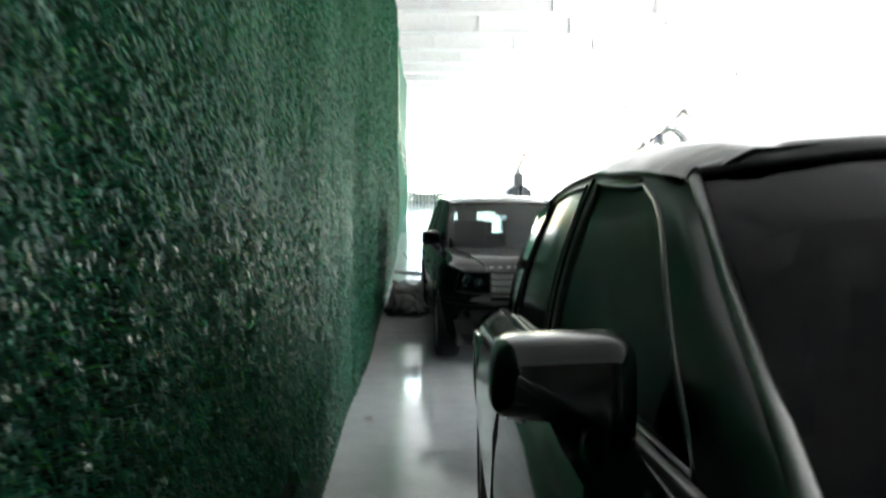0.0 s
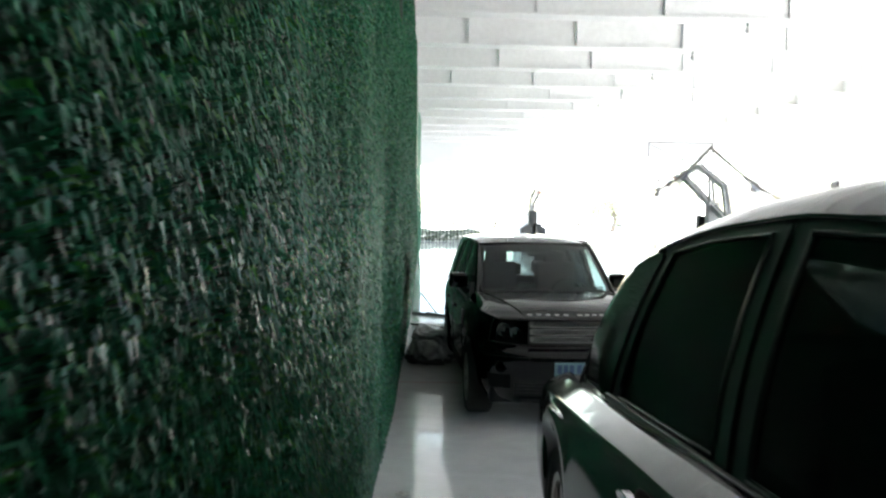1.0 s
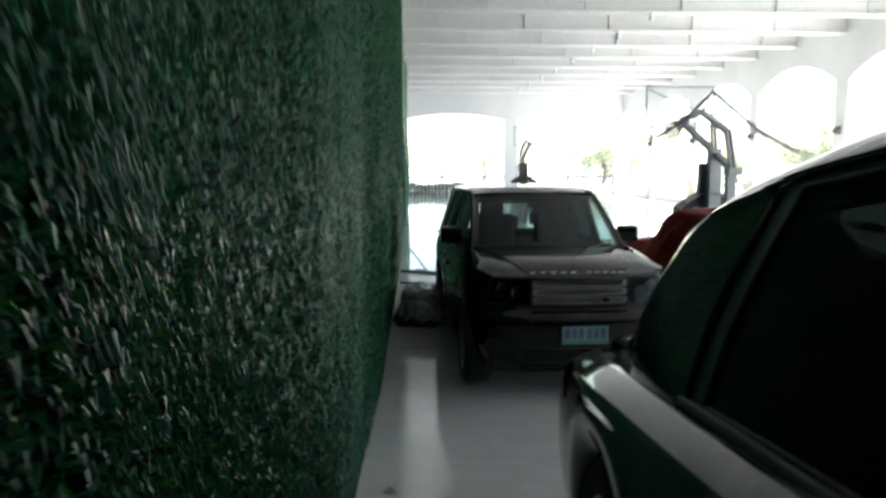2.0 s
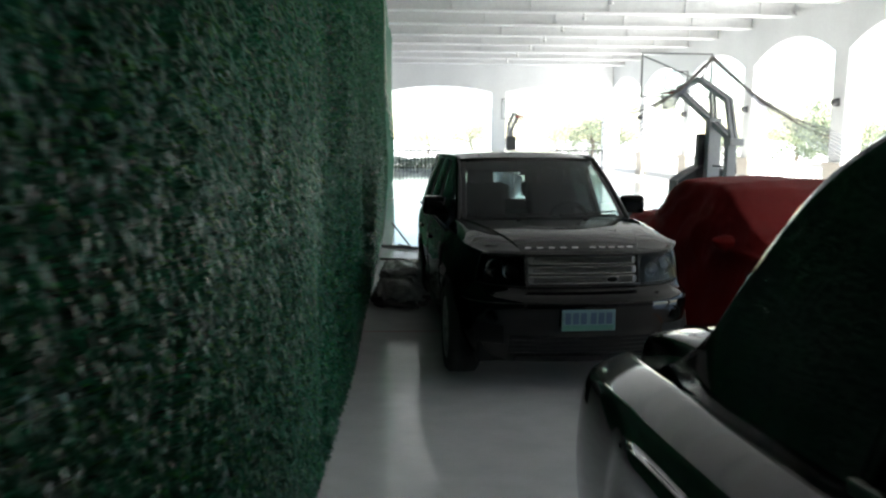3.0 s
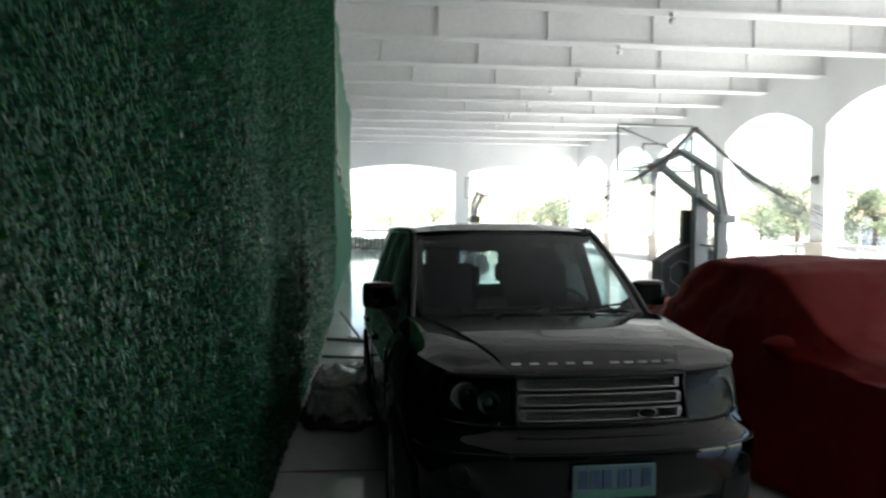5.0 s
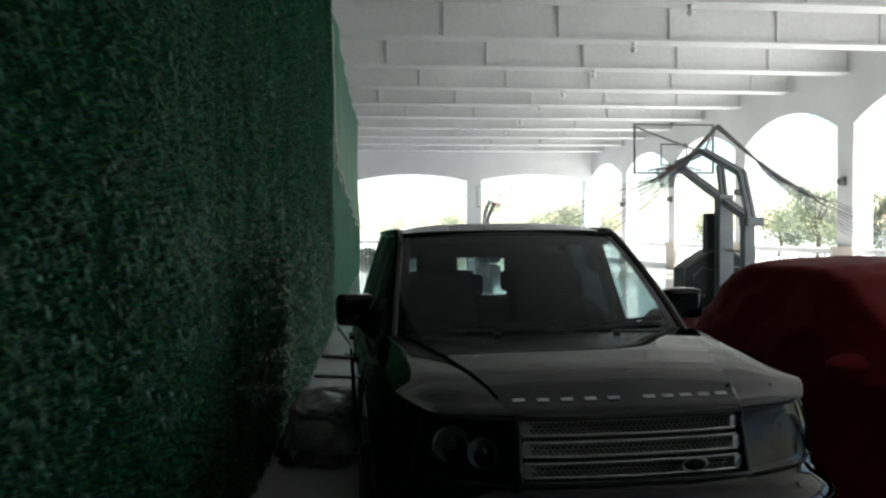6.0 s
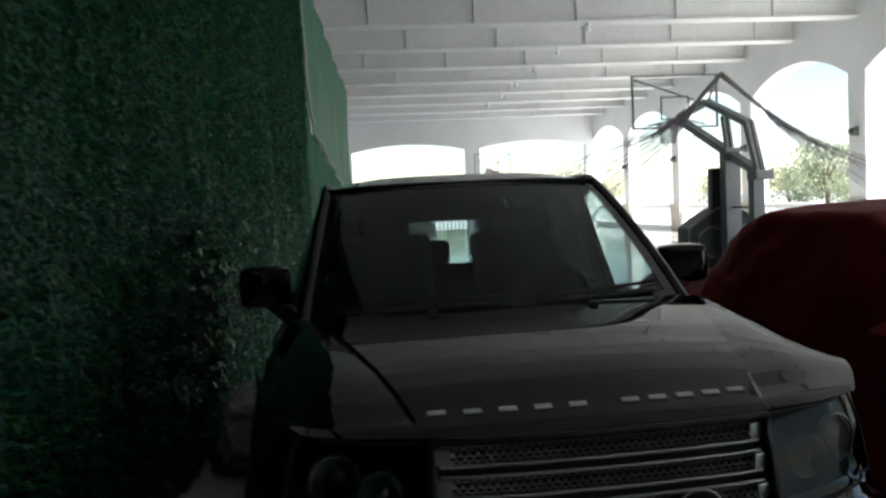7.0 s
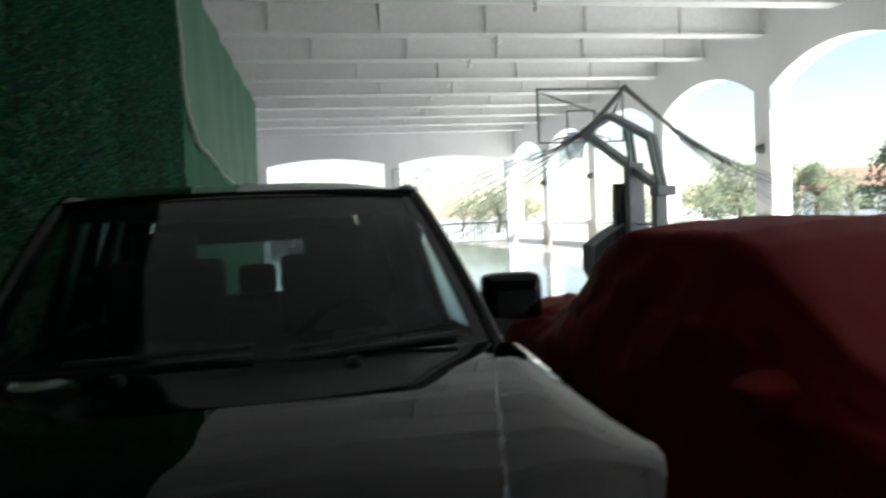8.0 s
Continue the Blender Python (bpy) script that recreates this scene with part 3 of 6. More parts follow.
def suv_top(y):
    return lerp_table([(0.2, 1.055), (0.36, 1.060), (0.55, 1.096), (0.9, 1.118), (1.4, 1.125), (1.7, 1.10), (4.4, 1.10), (4.8, 1.07)], y)


def window(a, b, x, edge):
    """1 between a and b, falling to 0 over the edge."""
    return max(0.0, min(1.0, (x - a) / edge + 0.5)) * max(0.0, min(1.0, (b - x) / edge + 0.5))


LAMP_Q, LAMP_Z = (suv_q(0.45), suv_q(0.855)), (0.822, 1.044)


def suv_skin(s, q, z, out=0.0):
    """A point of the car's outer skin, s the side, out metres proud of it."""
    p, n = suv_column(q)
    k = max(0.0, -n.y)
    k = min(1.0, k * 2.2)
    inset = lerp_table(SUV_FRONT, z) * k + lerp_table(SUV_SIDE, z) * (1 - k)
    # lamps and grille lie in shallow recesses
    inset += 0.030 * window(*LAMP_Q, q, 0.03) * window(*LAMP_Z, z, 0.025)
    inset += 0.035 * window(-1, suv_q(0.425), q, 0.03) * window(0.835, 1.046, z, 0.02)
    inset += 0.045 * window(-1, suv_q(0.56), q, 0.05) * window(0.31, 0.47, z, 0.04)
    c = p - n * (inset - out)
    return Vector((s * max(c.x, 0.0), c.y, z))


def suv_body():
    """The shell under the bonnet and windows: columns round the plan, rows up to the shoulder, open over the wheels."""
    knots = [0.24, 0.27, 0.30, 0.33, 0.36, 0.40, 0.44, 0.48, 0.52, 0.56, 0.59, 0.62, 0.66, 0.69, 0.715, 0.735, 0.75, 0.762, 0.774, 0.786, 0.80, 0.815, 0.832, 0.85, 0.88, 0.91, 0.94, 0.97, 1.0, 1.02, 1.035, 1.047, 1.055, 1.07, 1.085, 1.10, 1.115]
    qs, q = [], 0.0
    while q < SUV_RUN:
        qs.append(q)
        y = suv_column(q)[0].y
        near = min(abs(abs(y - c) - SUV_ARCH) for c in SUV_WHEELS)
        q += 0.022 if y < 0.55 else (0.022 if near < 0.12 else 0.05)
    qs.append(SUV_RUN)
    bm = bmesh.new()
    columns = []
    for s in (1, -1):
        for q in qs if s > 0 else qs[-2:0:-1]:
            y = suv_column(q)[0].y
            low = 0.245
            for c in SUV_WHEELS:
                d = abs(y - c)
                if d < SUV_ARCH:
                    low = max(low, 0.37 + math.sqrt(SUV_ARCH ** 2 - d * d))
            top = suv_top(y)
            columns.append([bm.verts.new(suv_skin(s, q, min(max(z, low), top))) for z in knots])
    for a, b in zip(columns, columns[1:] + columns[:1]):
        for k in range(len(knots) - 1):
            if max(a[k + 1].co.z - a[k].co.z, b[k + 1].co.z - b[k].co.z) > 1e-5:
                bm.faces.new((a[k], b[k], b[k + 1], a[k + 1]))
    bmesh.ops.remove_doubles(bm, verts=bm.verts, dist=0.0004)
    bmesh.ops.delete(bm, geom=[v for v in bm.verts if not v.link_faces], context="VERTS")
    bmesh.ops.recalc_face_normals(bm, faces=bm.faces)
    return bm


def suv_edge(y):
    """Half width of the bonnet's outer edge at y."""
    best = min((p for p in SUV_PLAN if p.y > 0.2 and p.x > 0.5), key=lambda p: abs(p.y - 0.03 - y) if p.y < 3 else 99)
    return best.x - 0.075


def bonnet_point(u, f, lift=0.0):
    """Clamshell bonnet: u from nose to cowl, f from side to side; the seams run at f = 0.55."""
    a, s = abs(f), 1 if f >= 0 else -1

    def across(c, e):
        return a / 0.55 * c if a <= 0.55 else c + (a - 0.55) / 0.45 * (e - c)
    xf = across(0.415, 0.73)
    front = suv_skin(1, suv_q(xf), 1.055).y - 0.002
    back = 1.31 + 0.15 * min(1.0, across(0.72, 0.88) / 0.8) ** 2
    y = front + (back - front) * u
    e = suv_edge(y) if u > 0 else 0.73
    if u < 0.25:
        e = 0.73 + (suv_edge(front + (back - front) * 0.25) - 0.73) * math.sin(u / 0.25 * math.pi / 2)
    c = 0.415 + 0.27 * max(0.0, y - 0.25)
    x = across(c, e)
    zc = 1.055 + lerp_table(SUV_NOSE, y - front) + 0.016 * (1 - min(1.0, x / c) ** 2) * min(1.0, u * 4)
    if a > 0.55:
        k = (a - 0.55) / 0.45
        k3 = k ** 3.2
        z = zc * (1 - k3) + (suv_top(y) + 0.004) * k3 + 0.006 * math.sin(math.pi * k) * min(1.0, u * 5)
    else:
        z = zc + 0.012 * min(1.0, u * 6)
    return Vector((s * x, y, z + lift))


def suv_bonnet():
    us = [0, 0.012, 0.03, 0.05, 0.075, 0.1, 0.13, 0.17, 0.21] + [0.25 + 0.05 * k for k in range(16)]
    half = [0, 0.1, 0.2, 0.3, 0.38, 0.45, 0.5, 0.53, 0.545, 0.550, 0.562, 0.567, 0.58, 0.60, 0.65, 0.7, 0.75, 0.8, 0.85, 0.89, 0.925, 0.955, 0.98, 1.0]
    fs = [-f for f in half[:0:-1]] + half
    bm = bmesh.new()
    g = [[bm.verts.new(bonnet_point(u, f)) for f in fs] for u in us]
    for a, b in zip(g, g[1:]):
        for k in range(len(fs) - 1):
            bm.faces.new((a[k], a[k + 1], b[k + 1], b[k]))
    bmesh.ops.recalc_face_normals(bm, faces=bm.faces)
    for e in bm.edges:
        if len(e.link_faces) == 2 and e.calc_face_angle(0.0) > 0.6:
            e.smooth = False
    return bm


def screen_point(u, v, lift=0.0):
    """The curved windscreen: u from side to side, v from cowl to roof."""
    w = 2 * u - 1
    lo = Vector((0.765 * w, 1.345 + 0.15 * w * w, 1.150))
    hi = Vector((0.655 * w, 2.25 + 0.075 * w * w, 1.712 - 0.022 * w * w))
    p = lo.lerp(hi, v) + Vector((0, -0.018, 0.028)) * (4 * v * (1 - v))
    return p + Vector((0, -0.5, 0.86)) * lift


def suv():
    car = thing("suv", pose(0.45, 8.98, 0, 0, 0, 5.5), "dark glossy sport utility car with a silver mesh grille", "car")
    body = part("body", suv_body(), M_PAINT, car, "dark paint with soft reflections", smooth=True)
    part("bonnet", suv_bonnet(), M_PAINT, car, "dark clamshell bonnet with two raised seams", smooth=True)
    for y in SUV_WHEELS:
        for x in (-0.83, 0.83):
            wheel(car, x, y, 0.37, 0.26, 0.24)
    for s in (-1, 1):
        for c in SUV_WHEELS:
            part("wheel_arch_liner", box(s * 0.45 - 0.18, s * 0.45 + 0.18, c - 0.42, c + 0.42, 0.36, 0.80, 0.02), M_GAP, car)
            rim_pts = []
            for k in range(23):
                a = math.pi * k / 22
                y, z = c + SUV_ARCH * math.cos(a), 0.37 + SUV_ARCH * math.sin(a)
                q = min((SUV_RUN * i / (len(SUV_PLAN) - 1) for i in range(len(SUV_PLAN))), key=lambda q: abs(suv_column(q)[0].y - y) + (5 if suv_column(q)[0].x < 0.8 else 0))
                rim_pts.append(suv_skin(s, q, z, 0.002))
            part("arch_lip", tube(rim_pts, 0.014, 6), M_PAINT, car, smooth=True)
        # sill and door seams
        part("sill", tube([(s * 0.87, 1.36, 0.30), (s * 0.89, 2.2, 0.29), (s * 0.89, 3.2, 0.30)], 0.05, 8), M_TRIM, car, smooth=True)
        for y in (1.52, 2.66):
            q = min((SUV_RUN * i / 420 for i in range(421)), key=lambda q: abs(suv_column(q)[0].y - y) + (5 if suv_column(q)[0].x < 0.8 else 0))
            part("door_gap", tube([suv_skin(s, q, 0.36 + 0.05 * k, 0.0015) for k in range(15)], 0.004, 5), M_GAP, car)
    part("underbody", box(-0.78, 0.78, 0.3, 4.5, 0.24, 0.42, 0.03), M_TRIM, car)
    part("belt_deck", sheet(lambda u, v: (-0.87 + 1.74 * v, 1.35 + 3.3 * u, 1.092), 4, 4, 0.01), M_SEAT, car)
    # windscreen with its black border, header, pillars
    part("windscreen", sheet(screen_point, 20, 12, 0.005), M_GLASS, car, "clear raked windscreen", smooth=True)
    for u0, u1, v0, v1 in ((0.0, 1.0, -0.02, 0.085), (0.0, 1.0, 0.955, 1.01), (-0.005, 0.034, 0.085, 0.955), (0.966, 1.005, 0.085, 0.955)):
        part("screen_border", sheet(lambda a, b: screen_point(u0 + (u1 - u0) * a, v0 + (v1 - v0) * b, 0.003), 20, 10, 0.002), M_BORDER, car, smooth=True)
    for s in (-1, 1):
        side = [screen_point(0.5 + 0.5 * s, v) + Vector((s * 0.016, 0.022, -0.004)) for v in (-0.12, 0.0, 0.2, 0.4, 0.6, 0.8, 0.92)]
        side += [Vector((s * 0.672, 2.40, 1.692)), Vector((s * 0.676, 2.6, 1.698)), Vector((s * 0.678, 3.2, 1.70)), Vector((s * 0.676, 4.0, 1.696)), Vector((s * 0.655, 4.46, 1.675))]
        part("pillar", tube(side, [0.036, 0.034, 0.032, 0.031, 0.031, 0.032, 0.034, 0.037, 0.038, 0.038, 0.038, 0.036], 12), M_PAINT, car, "dark windscreen post and roof rail", smooth=True)
        part("pillar", bar_mesh((s * 0.86, 2.68, 1.08), (s * 0.675, 2.74, 1.71), 0.16, 0.05), M_TRIM, car)
        part("pillar", bar_mesh((s * 0.86, 3.66, 1.08), (s * 0.675, 3.52, 1.71), 0.13, 0.045), M_TRIM, car)
        part("pillar", bar_mesh((s * 0.84, 4.56, 1.08), (s * 0.66, 4.38, 1.69), 0.20, 0.05), M_PAINT, car)
        part("side_window", quad_pane((s * 0.872, 1.60, 1.10), (s * 0.88, 2.62, 1.10), (s * 0.685, 2.68, 1.69), (s * 0.685, 2.40, 1.69), (s * 0.03, 0, 0), 6), M_SIDEGLASS, car, smooth=True)
        part("side_window", quad_pane((s * 0.88, 2.74, 1.10), (s * 0.88, 3.62, 1.10), (s * 0.685, 3.50, 1.70), (s * 0.685, 2.78, 1.70), (s * 0.03, 0, 0), 6), M_REARGLASS, car, smooth=True)
        part("side_window", quad_pane((s * 0.875, 3.70, 1.10), (s * 0.855, 4.48, 1.10), (s * 0.675, 4.36, 1.69), (s * 0.685, 3.58, 1.70), (s * 0.03, 0, 0), 6), M_REARGLASS, car, smooth=True)
        part("belt_trim", bar_mesh((s * 0.885, 1.5, 1.10), (s * 0.885, 4.5, 1.10), 0.035, 0.02, (0, 0, 1), 0.005), M_TRIM, car)
    roof_fn = lambda u, v: (-0.685 + 1.37 * v, 2.235 + 0.075 * (2 * v - 1) ** 2 + 2.29 * u, 1.700 + 0.058 * (1 - (2 * v - 1) ** 4) * min(1.0, 0.30 + 5 * u, 0.35 + 4 * (1 - u)) + 0.012 * math.sin(math.pi * u))
    part("roof", sheet(roof_fn, 30, 18, 0.03), M_PAINT, car, smooth=True)
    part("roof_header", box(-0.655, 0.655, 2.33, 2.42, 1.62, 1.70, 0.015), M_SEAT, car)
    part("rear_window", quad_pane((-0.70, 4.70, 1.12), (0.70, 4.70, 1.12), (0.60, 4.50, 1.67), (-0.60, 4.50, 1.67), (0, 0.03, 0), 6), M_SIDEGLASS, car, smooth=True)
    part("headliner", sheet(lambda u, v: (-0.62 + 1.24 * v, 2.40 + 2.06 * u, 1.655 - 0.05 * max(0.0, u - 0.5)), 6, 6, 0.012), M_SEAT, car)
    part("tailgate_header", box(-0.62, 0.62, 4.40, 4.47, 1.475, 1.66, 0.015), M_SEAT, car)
    for sd in (-1, 1):
        part("tailgate_trim", prism([(sd * 0.46, 1.12), (sd * 0.80, 1.12), (sd * 0.63, 1.66), (sd * 0.42, 1.66)], "y", 4.44, 4.50, 0.01), M_SEAT, car)
    part("tailgate_frame", box(-0.8, 0.8, 4.66, 4.74, 1.0, 1.12, 0.02), M_PAINT, car)
    # cabin
    part("dashboard", prism([(1.40, 1.02), (1.50, 1.125), (1.75, 1.15), (1.95, 1.12), (2.05, 0.98)], "x", -0.70, 0.70, 0.015), M_TRIM, car)
    wheel_bm = tube([(-0.38 + 0.18 * math.cos(a), -0.07 * math.sin(a), 0.17 * math.sin(a)) for a in [2 * math.pi * k / 28 for k in range(28)]], 0.016, 8, True)
    add_box(wheel_bm, -0.46, -0.30, -0.02, 0.02, -0.05, 0.05, 0.01)
    part("steering_wheel", wheel_bm, M_TRIM, car, m=pose(0.76, 2.12, 1.13))
    for x in (-0.38, 0.38):
        seat_back(car, x, 2.72, 0.78, 0.52, 0.68)
        headrest(car, x, 2.87, 1.40, 0.28)
        headrest(car, x, 3.80, 1.22, 0.24)
    headrest(car, 0, 3.80, 1.19, 0.22)
    part("rear_bench", box(-0.68, 0.68, 3.62, 3.78, 0.85, 1.20, 0.05), M_SEAT, car, smooth=True)
    part("rear_mirror", box(-0.10, 0.10, 2.13, 2.16, 1.55, 1.60, 0.012), M_TRIM, car)
    # cowl, wipers, washer jets
    part("cowl", sheet(lambda u, v: bonnet_point(1.0, -0.93 + 1.86 * u, -0.012) + Vector((0, -0.02 + 0.11 * v, -0.012 * v)), 30, 3, 0.006), M_TRIM, car, smooth=True)
    for s in (-1, 1):
        part("washer_jet", box(-0.015, 0.015, -0.015, 0.015, -0.005, 0.016, 0.005), M_TRIM, car, m=Matrix.Translation(bonnet_point(0.9, 0.24 * s)))
    for u0, u1, v1 in ((0.08, 0.52, 0.075), (0.47, 0.93, 0.085)):
        pts = [screen_point(u0 + (u1 - u0) * k / 8, 0.045 + (v1 - 0.045) * k / 8, 0.020) for k in range(9)]
        wp = part("wiper", tube(pts, 0.011, 6), M_TRIM, car, "black wiper at the foot of the windscreen", smooth=True)
        part("wiper_blade", tube([p + Vector((0, 0.012, 0.030)) for p in pts[2:]], 0.008, 6), M_RUBBER, wp)
    # door mirrors
    for s in (-1, 1):
        mr = part("door_mirror", box(s * 0.955 - 0.112, s * 0.955 + 0.112, 1.86, 2.0, 1.19, 1.372, 0.04), M_PAINT, car, smooth=True)
        smooth_mod(mr)
        part("mirror_arm", bar_mesh((s * 0.83, 1.90, 1.13), (s * 0.93, 1.93, 1.22), 0.10, 0.07), M_TRIM, mr)
        part("mirror_glass", box(s * 0.965 - 0.085, s * 0.965 + 0.085, 1.994, 2.0, 1.215, 1.345), M_CHROME, mr)
    # grille: a dark net behind three perforated bars, which follow the nose
    def nose(x, z, out=0.0):
        p = suv_skin(1 if x >= 0 else -1, suv_q(abs(x)), z, out)
        return Vector((x, p.y, z))
    gr = part("grille", sheet(lambda u, v: nose(-0.425 + 0.85 * u, 0.838 + 0.207 * v, 0.004), 24, 6, 0.003), M_GAP, car)
    fr = bmesh.new()
    loop = [nose(-0.42 + 0.84 * k / 16, 1.048, 0.030) for k in range(17)] + [nose(0.42, 1.048 - 0.215 * k / 5, 0.030) for k in range(1, 5)]
    loop += [nose(0.42 - 0.84 * k / 16, 0.833, 0.030) for k in range(17)] + [nose(-0.42, 0.833 + 0.215 * k / 5, 0.030) for k in range(1, 5)]
    add_tube(fr, loop, 0.011, 6, closed=True)
    part("grille_frame", fr, M_TRIM, gr, smooth=True)
    for z in (1.008, 0.938, 0.868):
        bar = bmesh.new()
        rows, cols, w, h = 4, 38, 0.77, 0.042
        dx, dz = w / cols, h / rows
        # small rings of metal round open holes
        for i in range(cols):
            for j in range(rows):
                cx, cz = -w / 2 + dx * (i + (0.75 if j % 2 else 0.25)), z - h / 2 + dz * (j + 0.5)
                back = 0.010 * ((j - 1.5) / 1.5) ** 2
                o = [(cx - dx / 2, cz - dz / 2), (cx + dx / 2, cz - dz / 2), (cx + dx / 2, cz + dz / 2), (cx - dx / 2, cz + dz / 2)]
                n = [(cx + 0.25 * dx * a, cz + 0.27 * dz * b) for a, b in ((-1, -1), (1, -1), (1, 1), (-1, 1))]
                vo = [bar.verts.new(nose(a, b, 0.026 - back)) for a, b in o]
                vn = [bar.verts.new(nose(a, b, 0.020 - back)) for a, b in n]
                for k in range(4):
                    bar.faces.new((vo[k], vo[(k + 1) % 4], vn[(k + 1) % 4], vn[k]))
        for e in (-1, 1):
            add_tube(bar, [nose(-0.40 + 0.80 * k / 20, z + e * (h / 2 + 0.002), 0.018) for k in range(21)], 0.005, 6)
        tipped = part("grille_bar", bar, M_SILVER, gr, "perforated silver bar")
        for s in (-1, 1):
            part("bar_end", bar_mesh(nose(s * 0.375, z, 0.020), nose(s * 0.41, z, 0.017), h * 0.95, 0.014, (0, 0, 1), 0.004), M_SILVER, tipped)
    badge = bmesh.new()
    bmesh.ops.create_uvsphere(badge, u_segments=20, v_segments=10, radius=1.0, matrix=Matrix.Translation(nose(0.215, 0.872, 0.028)) @ Matrix.Diagonal((0.046, 0.010, 0.024, 1)))
    bd = part("badge", badge, M_LAMPIN, gr, "plain dark oval badge", smooth=True)
    part("badge_ring", tube([nose(0.215, 0.872, 0.032) + Vector((0.046 * math.cos(a), 0, 0.024 * math.sin(a))) for a in [2 * math.pi * k / 24 for k in range(24)]], 0.004, 5, True), M_SILVER, bd, smooth=True)
    # bonnet lettering stands as plain silver bars
    for x in [-0.392 + 0.0885 * k for k in range(5)] + [0.098 + 0.0735 * k for k in range(5)]:
        f = x / 0.44 * 0.55
        p, q = bonnet_point(0.060, f), bonnet_point(0.10, f)
        tip = math.degrees(math.atan2(q.z - p.z, q.y - p.y))
        part("bonnet_bar", box(-0.023, 0.023, -0.009, 0.009, 0.0, 0.005, 0.002), M_LETTER, body, m=Matrix.Translation((x, (p.y + q.y) / 2, (p.z + q.z) / 2)) @ pose(0, 0, 0, tip))
    # headlamps in their recesses
    for s in (-1, 1):
        def lens(u, v, out=0.0):
            q = LAMP_Q[0] + (LAMP_Q[1] - LAMP_Q[0]) * u
            return suv_skin(s, q, LAMP_Z[0] + (LAMP_Z[1] - LAMP_Z[0]) * (v * (1 - 0.06 * u) + 0.06 * u), out)

        def cover(u, v):
            # spans the recess, level with the skin round it
            p = lens(u, v)
            n = suv_column(LAMP_Q[0] + (LAMP_Q[1] - LAMP_Q[0]) * u)[1]
            deep = 0.030 * window(*LAMP_Q, LAMP_Q[0] + (LAMP_Q[1] - LAMP_Q[0]) * u, 0.03) * window(*LAMP_Z, p.z, 0.025)
            return p + Vector((s * n.x, n.y, 0)) * (deep + 0.003)
        hl = part("headlamp", sheet(lambda u, v: lens(0.04 + 0.92 * u, 0.06 + 0.88 * v, 0.003), 16, 8, 0.002), M_LAMPIN, car, "smoked headlamp with round reflectors", smooth=True)
        part("lamp_lens", sheet(cover, 20, 10, 0.002), M_LENS, hl, smooth=True)
        edge = [(k / 12, 0) for k in range(12)] + [(1, k / 6) for k in range(6)] + [(1 - k / 12, 1) for k in range(12)] + [(0, 1 - k / 6) for k in range(6)]
        part("lamp_rim", tube([cover(*e) for e in edge], 0.005, 6, True), M_GAP, hl, smooth=True)
        for u, v, r in ((0.28, 0.45, 0.054), (0.58, 0.55, 0.066), (0.86, 0.42, 0.028)):
            c = lens(u, v, -0.004)
            n = suv_column(LAMP_Q[0] + (LAMP_Q[1] - LAMP_Q[0]) * u)[1]
            turn = Vector((s * n.x * 0.5, n.y, 0)).normalized().to_track_quat("X", "Z").to_matrix().to_4x4()
            rf = part("reflector", lathe([(0.0, r * 1.06), (0.018, r), (0.016, r * 0.90), (0.004, r * 0.6), (0.002, r * 0.42), (0.016, r * 0.36), (0.022, r * 0.15)], 28), M_REFLECTOR, hl, m=Matrix.Translation(c) @ turn, smooth=True)
            part("reflector_ring", tube([(0.019, r * 0.97 * math.cos(a), r * 0.97 * math.sin(a)) for a in [2 * math.pi * k / 28 for k in range(28)]], 0.0035, 5, True), M_REFLECTOR, rf, smooth=True)
    # bumper details
    part("lower_intake", sheet(lambda u, v: nose(-0.56 + 1.12 * u, 0.325 + 0.13 * v, 0.006), 20, 4, 0.003), M_GAP, car)
    for z in (0.355, 0.39, 0.425):
        part("intake_slat", tube([nose(-0.55 + 1.1 * k / 16, z, 0.016) for k in range(17)], 0.006, 5), M_TRIM, car)
    part("bumper_groove", tube([suv_skin(-1 if k < 0 else 1, abs(k) * 0.05, 0.715, 0.001) for k in range(-21, 22)], 0.004, 5), M_GAP, car)
    part("skid_plate", sheet(lambda u, v: nose(-0.5 + u, 0.25 + 0.05 * v, 0.008), 20, 3, 0.004), M_TRIM, car)
    for s in (-1, 1):
        q = suv_q(0.68)
        c, n = suv_skin(s, q, 0.615, 0.004), suv_column(q)[1]
        turn = Vector((s * n.x * 0.4, n.y, 0)).normalized().to_track_quat("X", "Z").to_matrix().to_4x4()
        fog = part("fog_lamp", lathe([(-0.02, 0.056), (0.004, 0.056), (0.006, 0.048), (-0.004, 0.044), (-0.010, 0.03), (-0.004, 0.01)], 24), M_LAMPIN, car, "small round fog lamp", smooth=True, m=Matrix.Translation(c) @ turn)
        part("fog_lens", lathe([(0.002, 0.046), (0.008, 0.030), (0.010, 0.004)], 24), M_LENS, fog, smooth=True)
        part("side_intake", sheet(lambda u, v: suv_skin(s, suv_q(0.60) + 0.26 * u, 0.40 + 0.14 * v, 0.003), 10, 4, 0.002), M_GAP, car)
        for y in (2.35, 3.35):
            part("door_handle", bar_mesh((s * 0.965, y, 0.93), (s * 0.965, y + 0.2, 0.93), 0.035, 0.03, (0, 0, 1)), M_PAINT, car)
        part("wing_vent", box(s * 0.948 - 0.006, s * 0.948 + 0.006, 1.40, 1.47, 0.80, 1.0, 0.004), M_TRIM, car)
    pl = part("number_plate", box(-0.20, 0.20, 0.078, 0.092, 0.520, 0.675, 0.006), M_PLATE, car, "pale blue and green number plate")
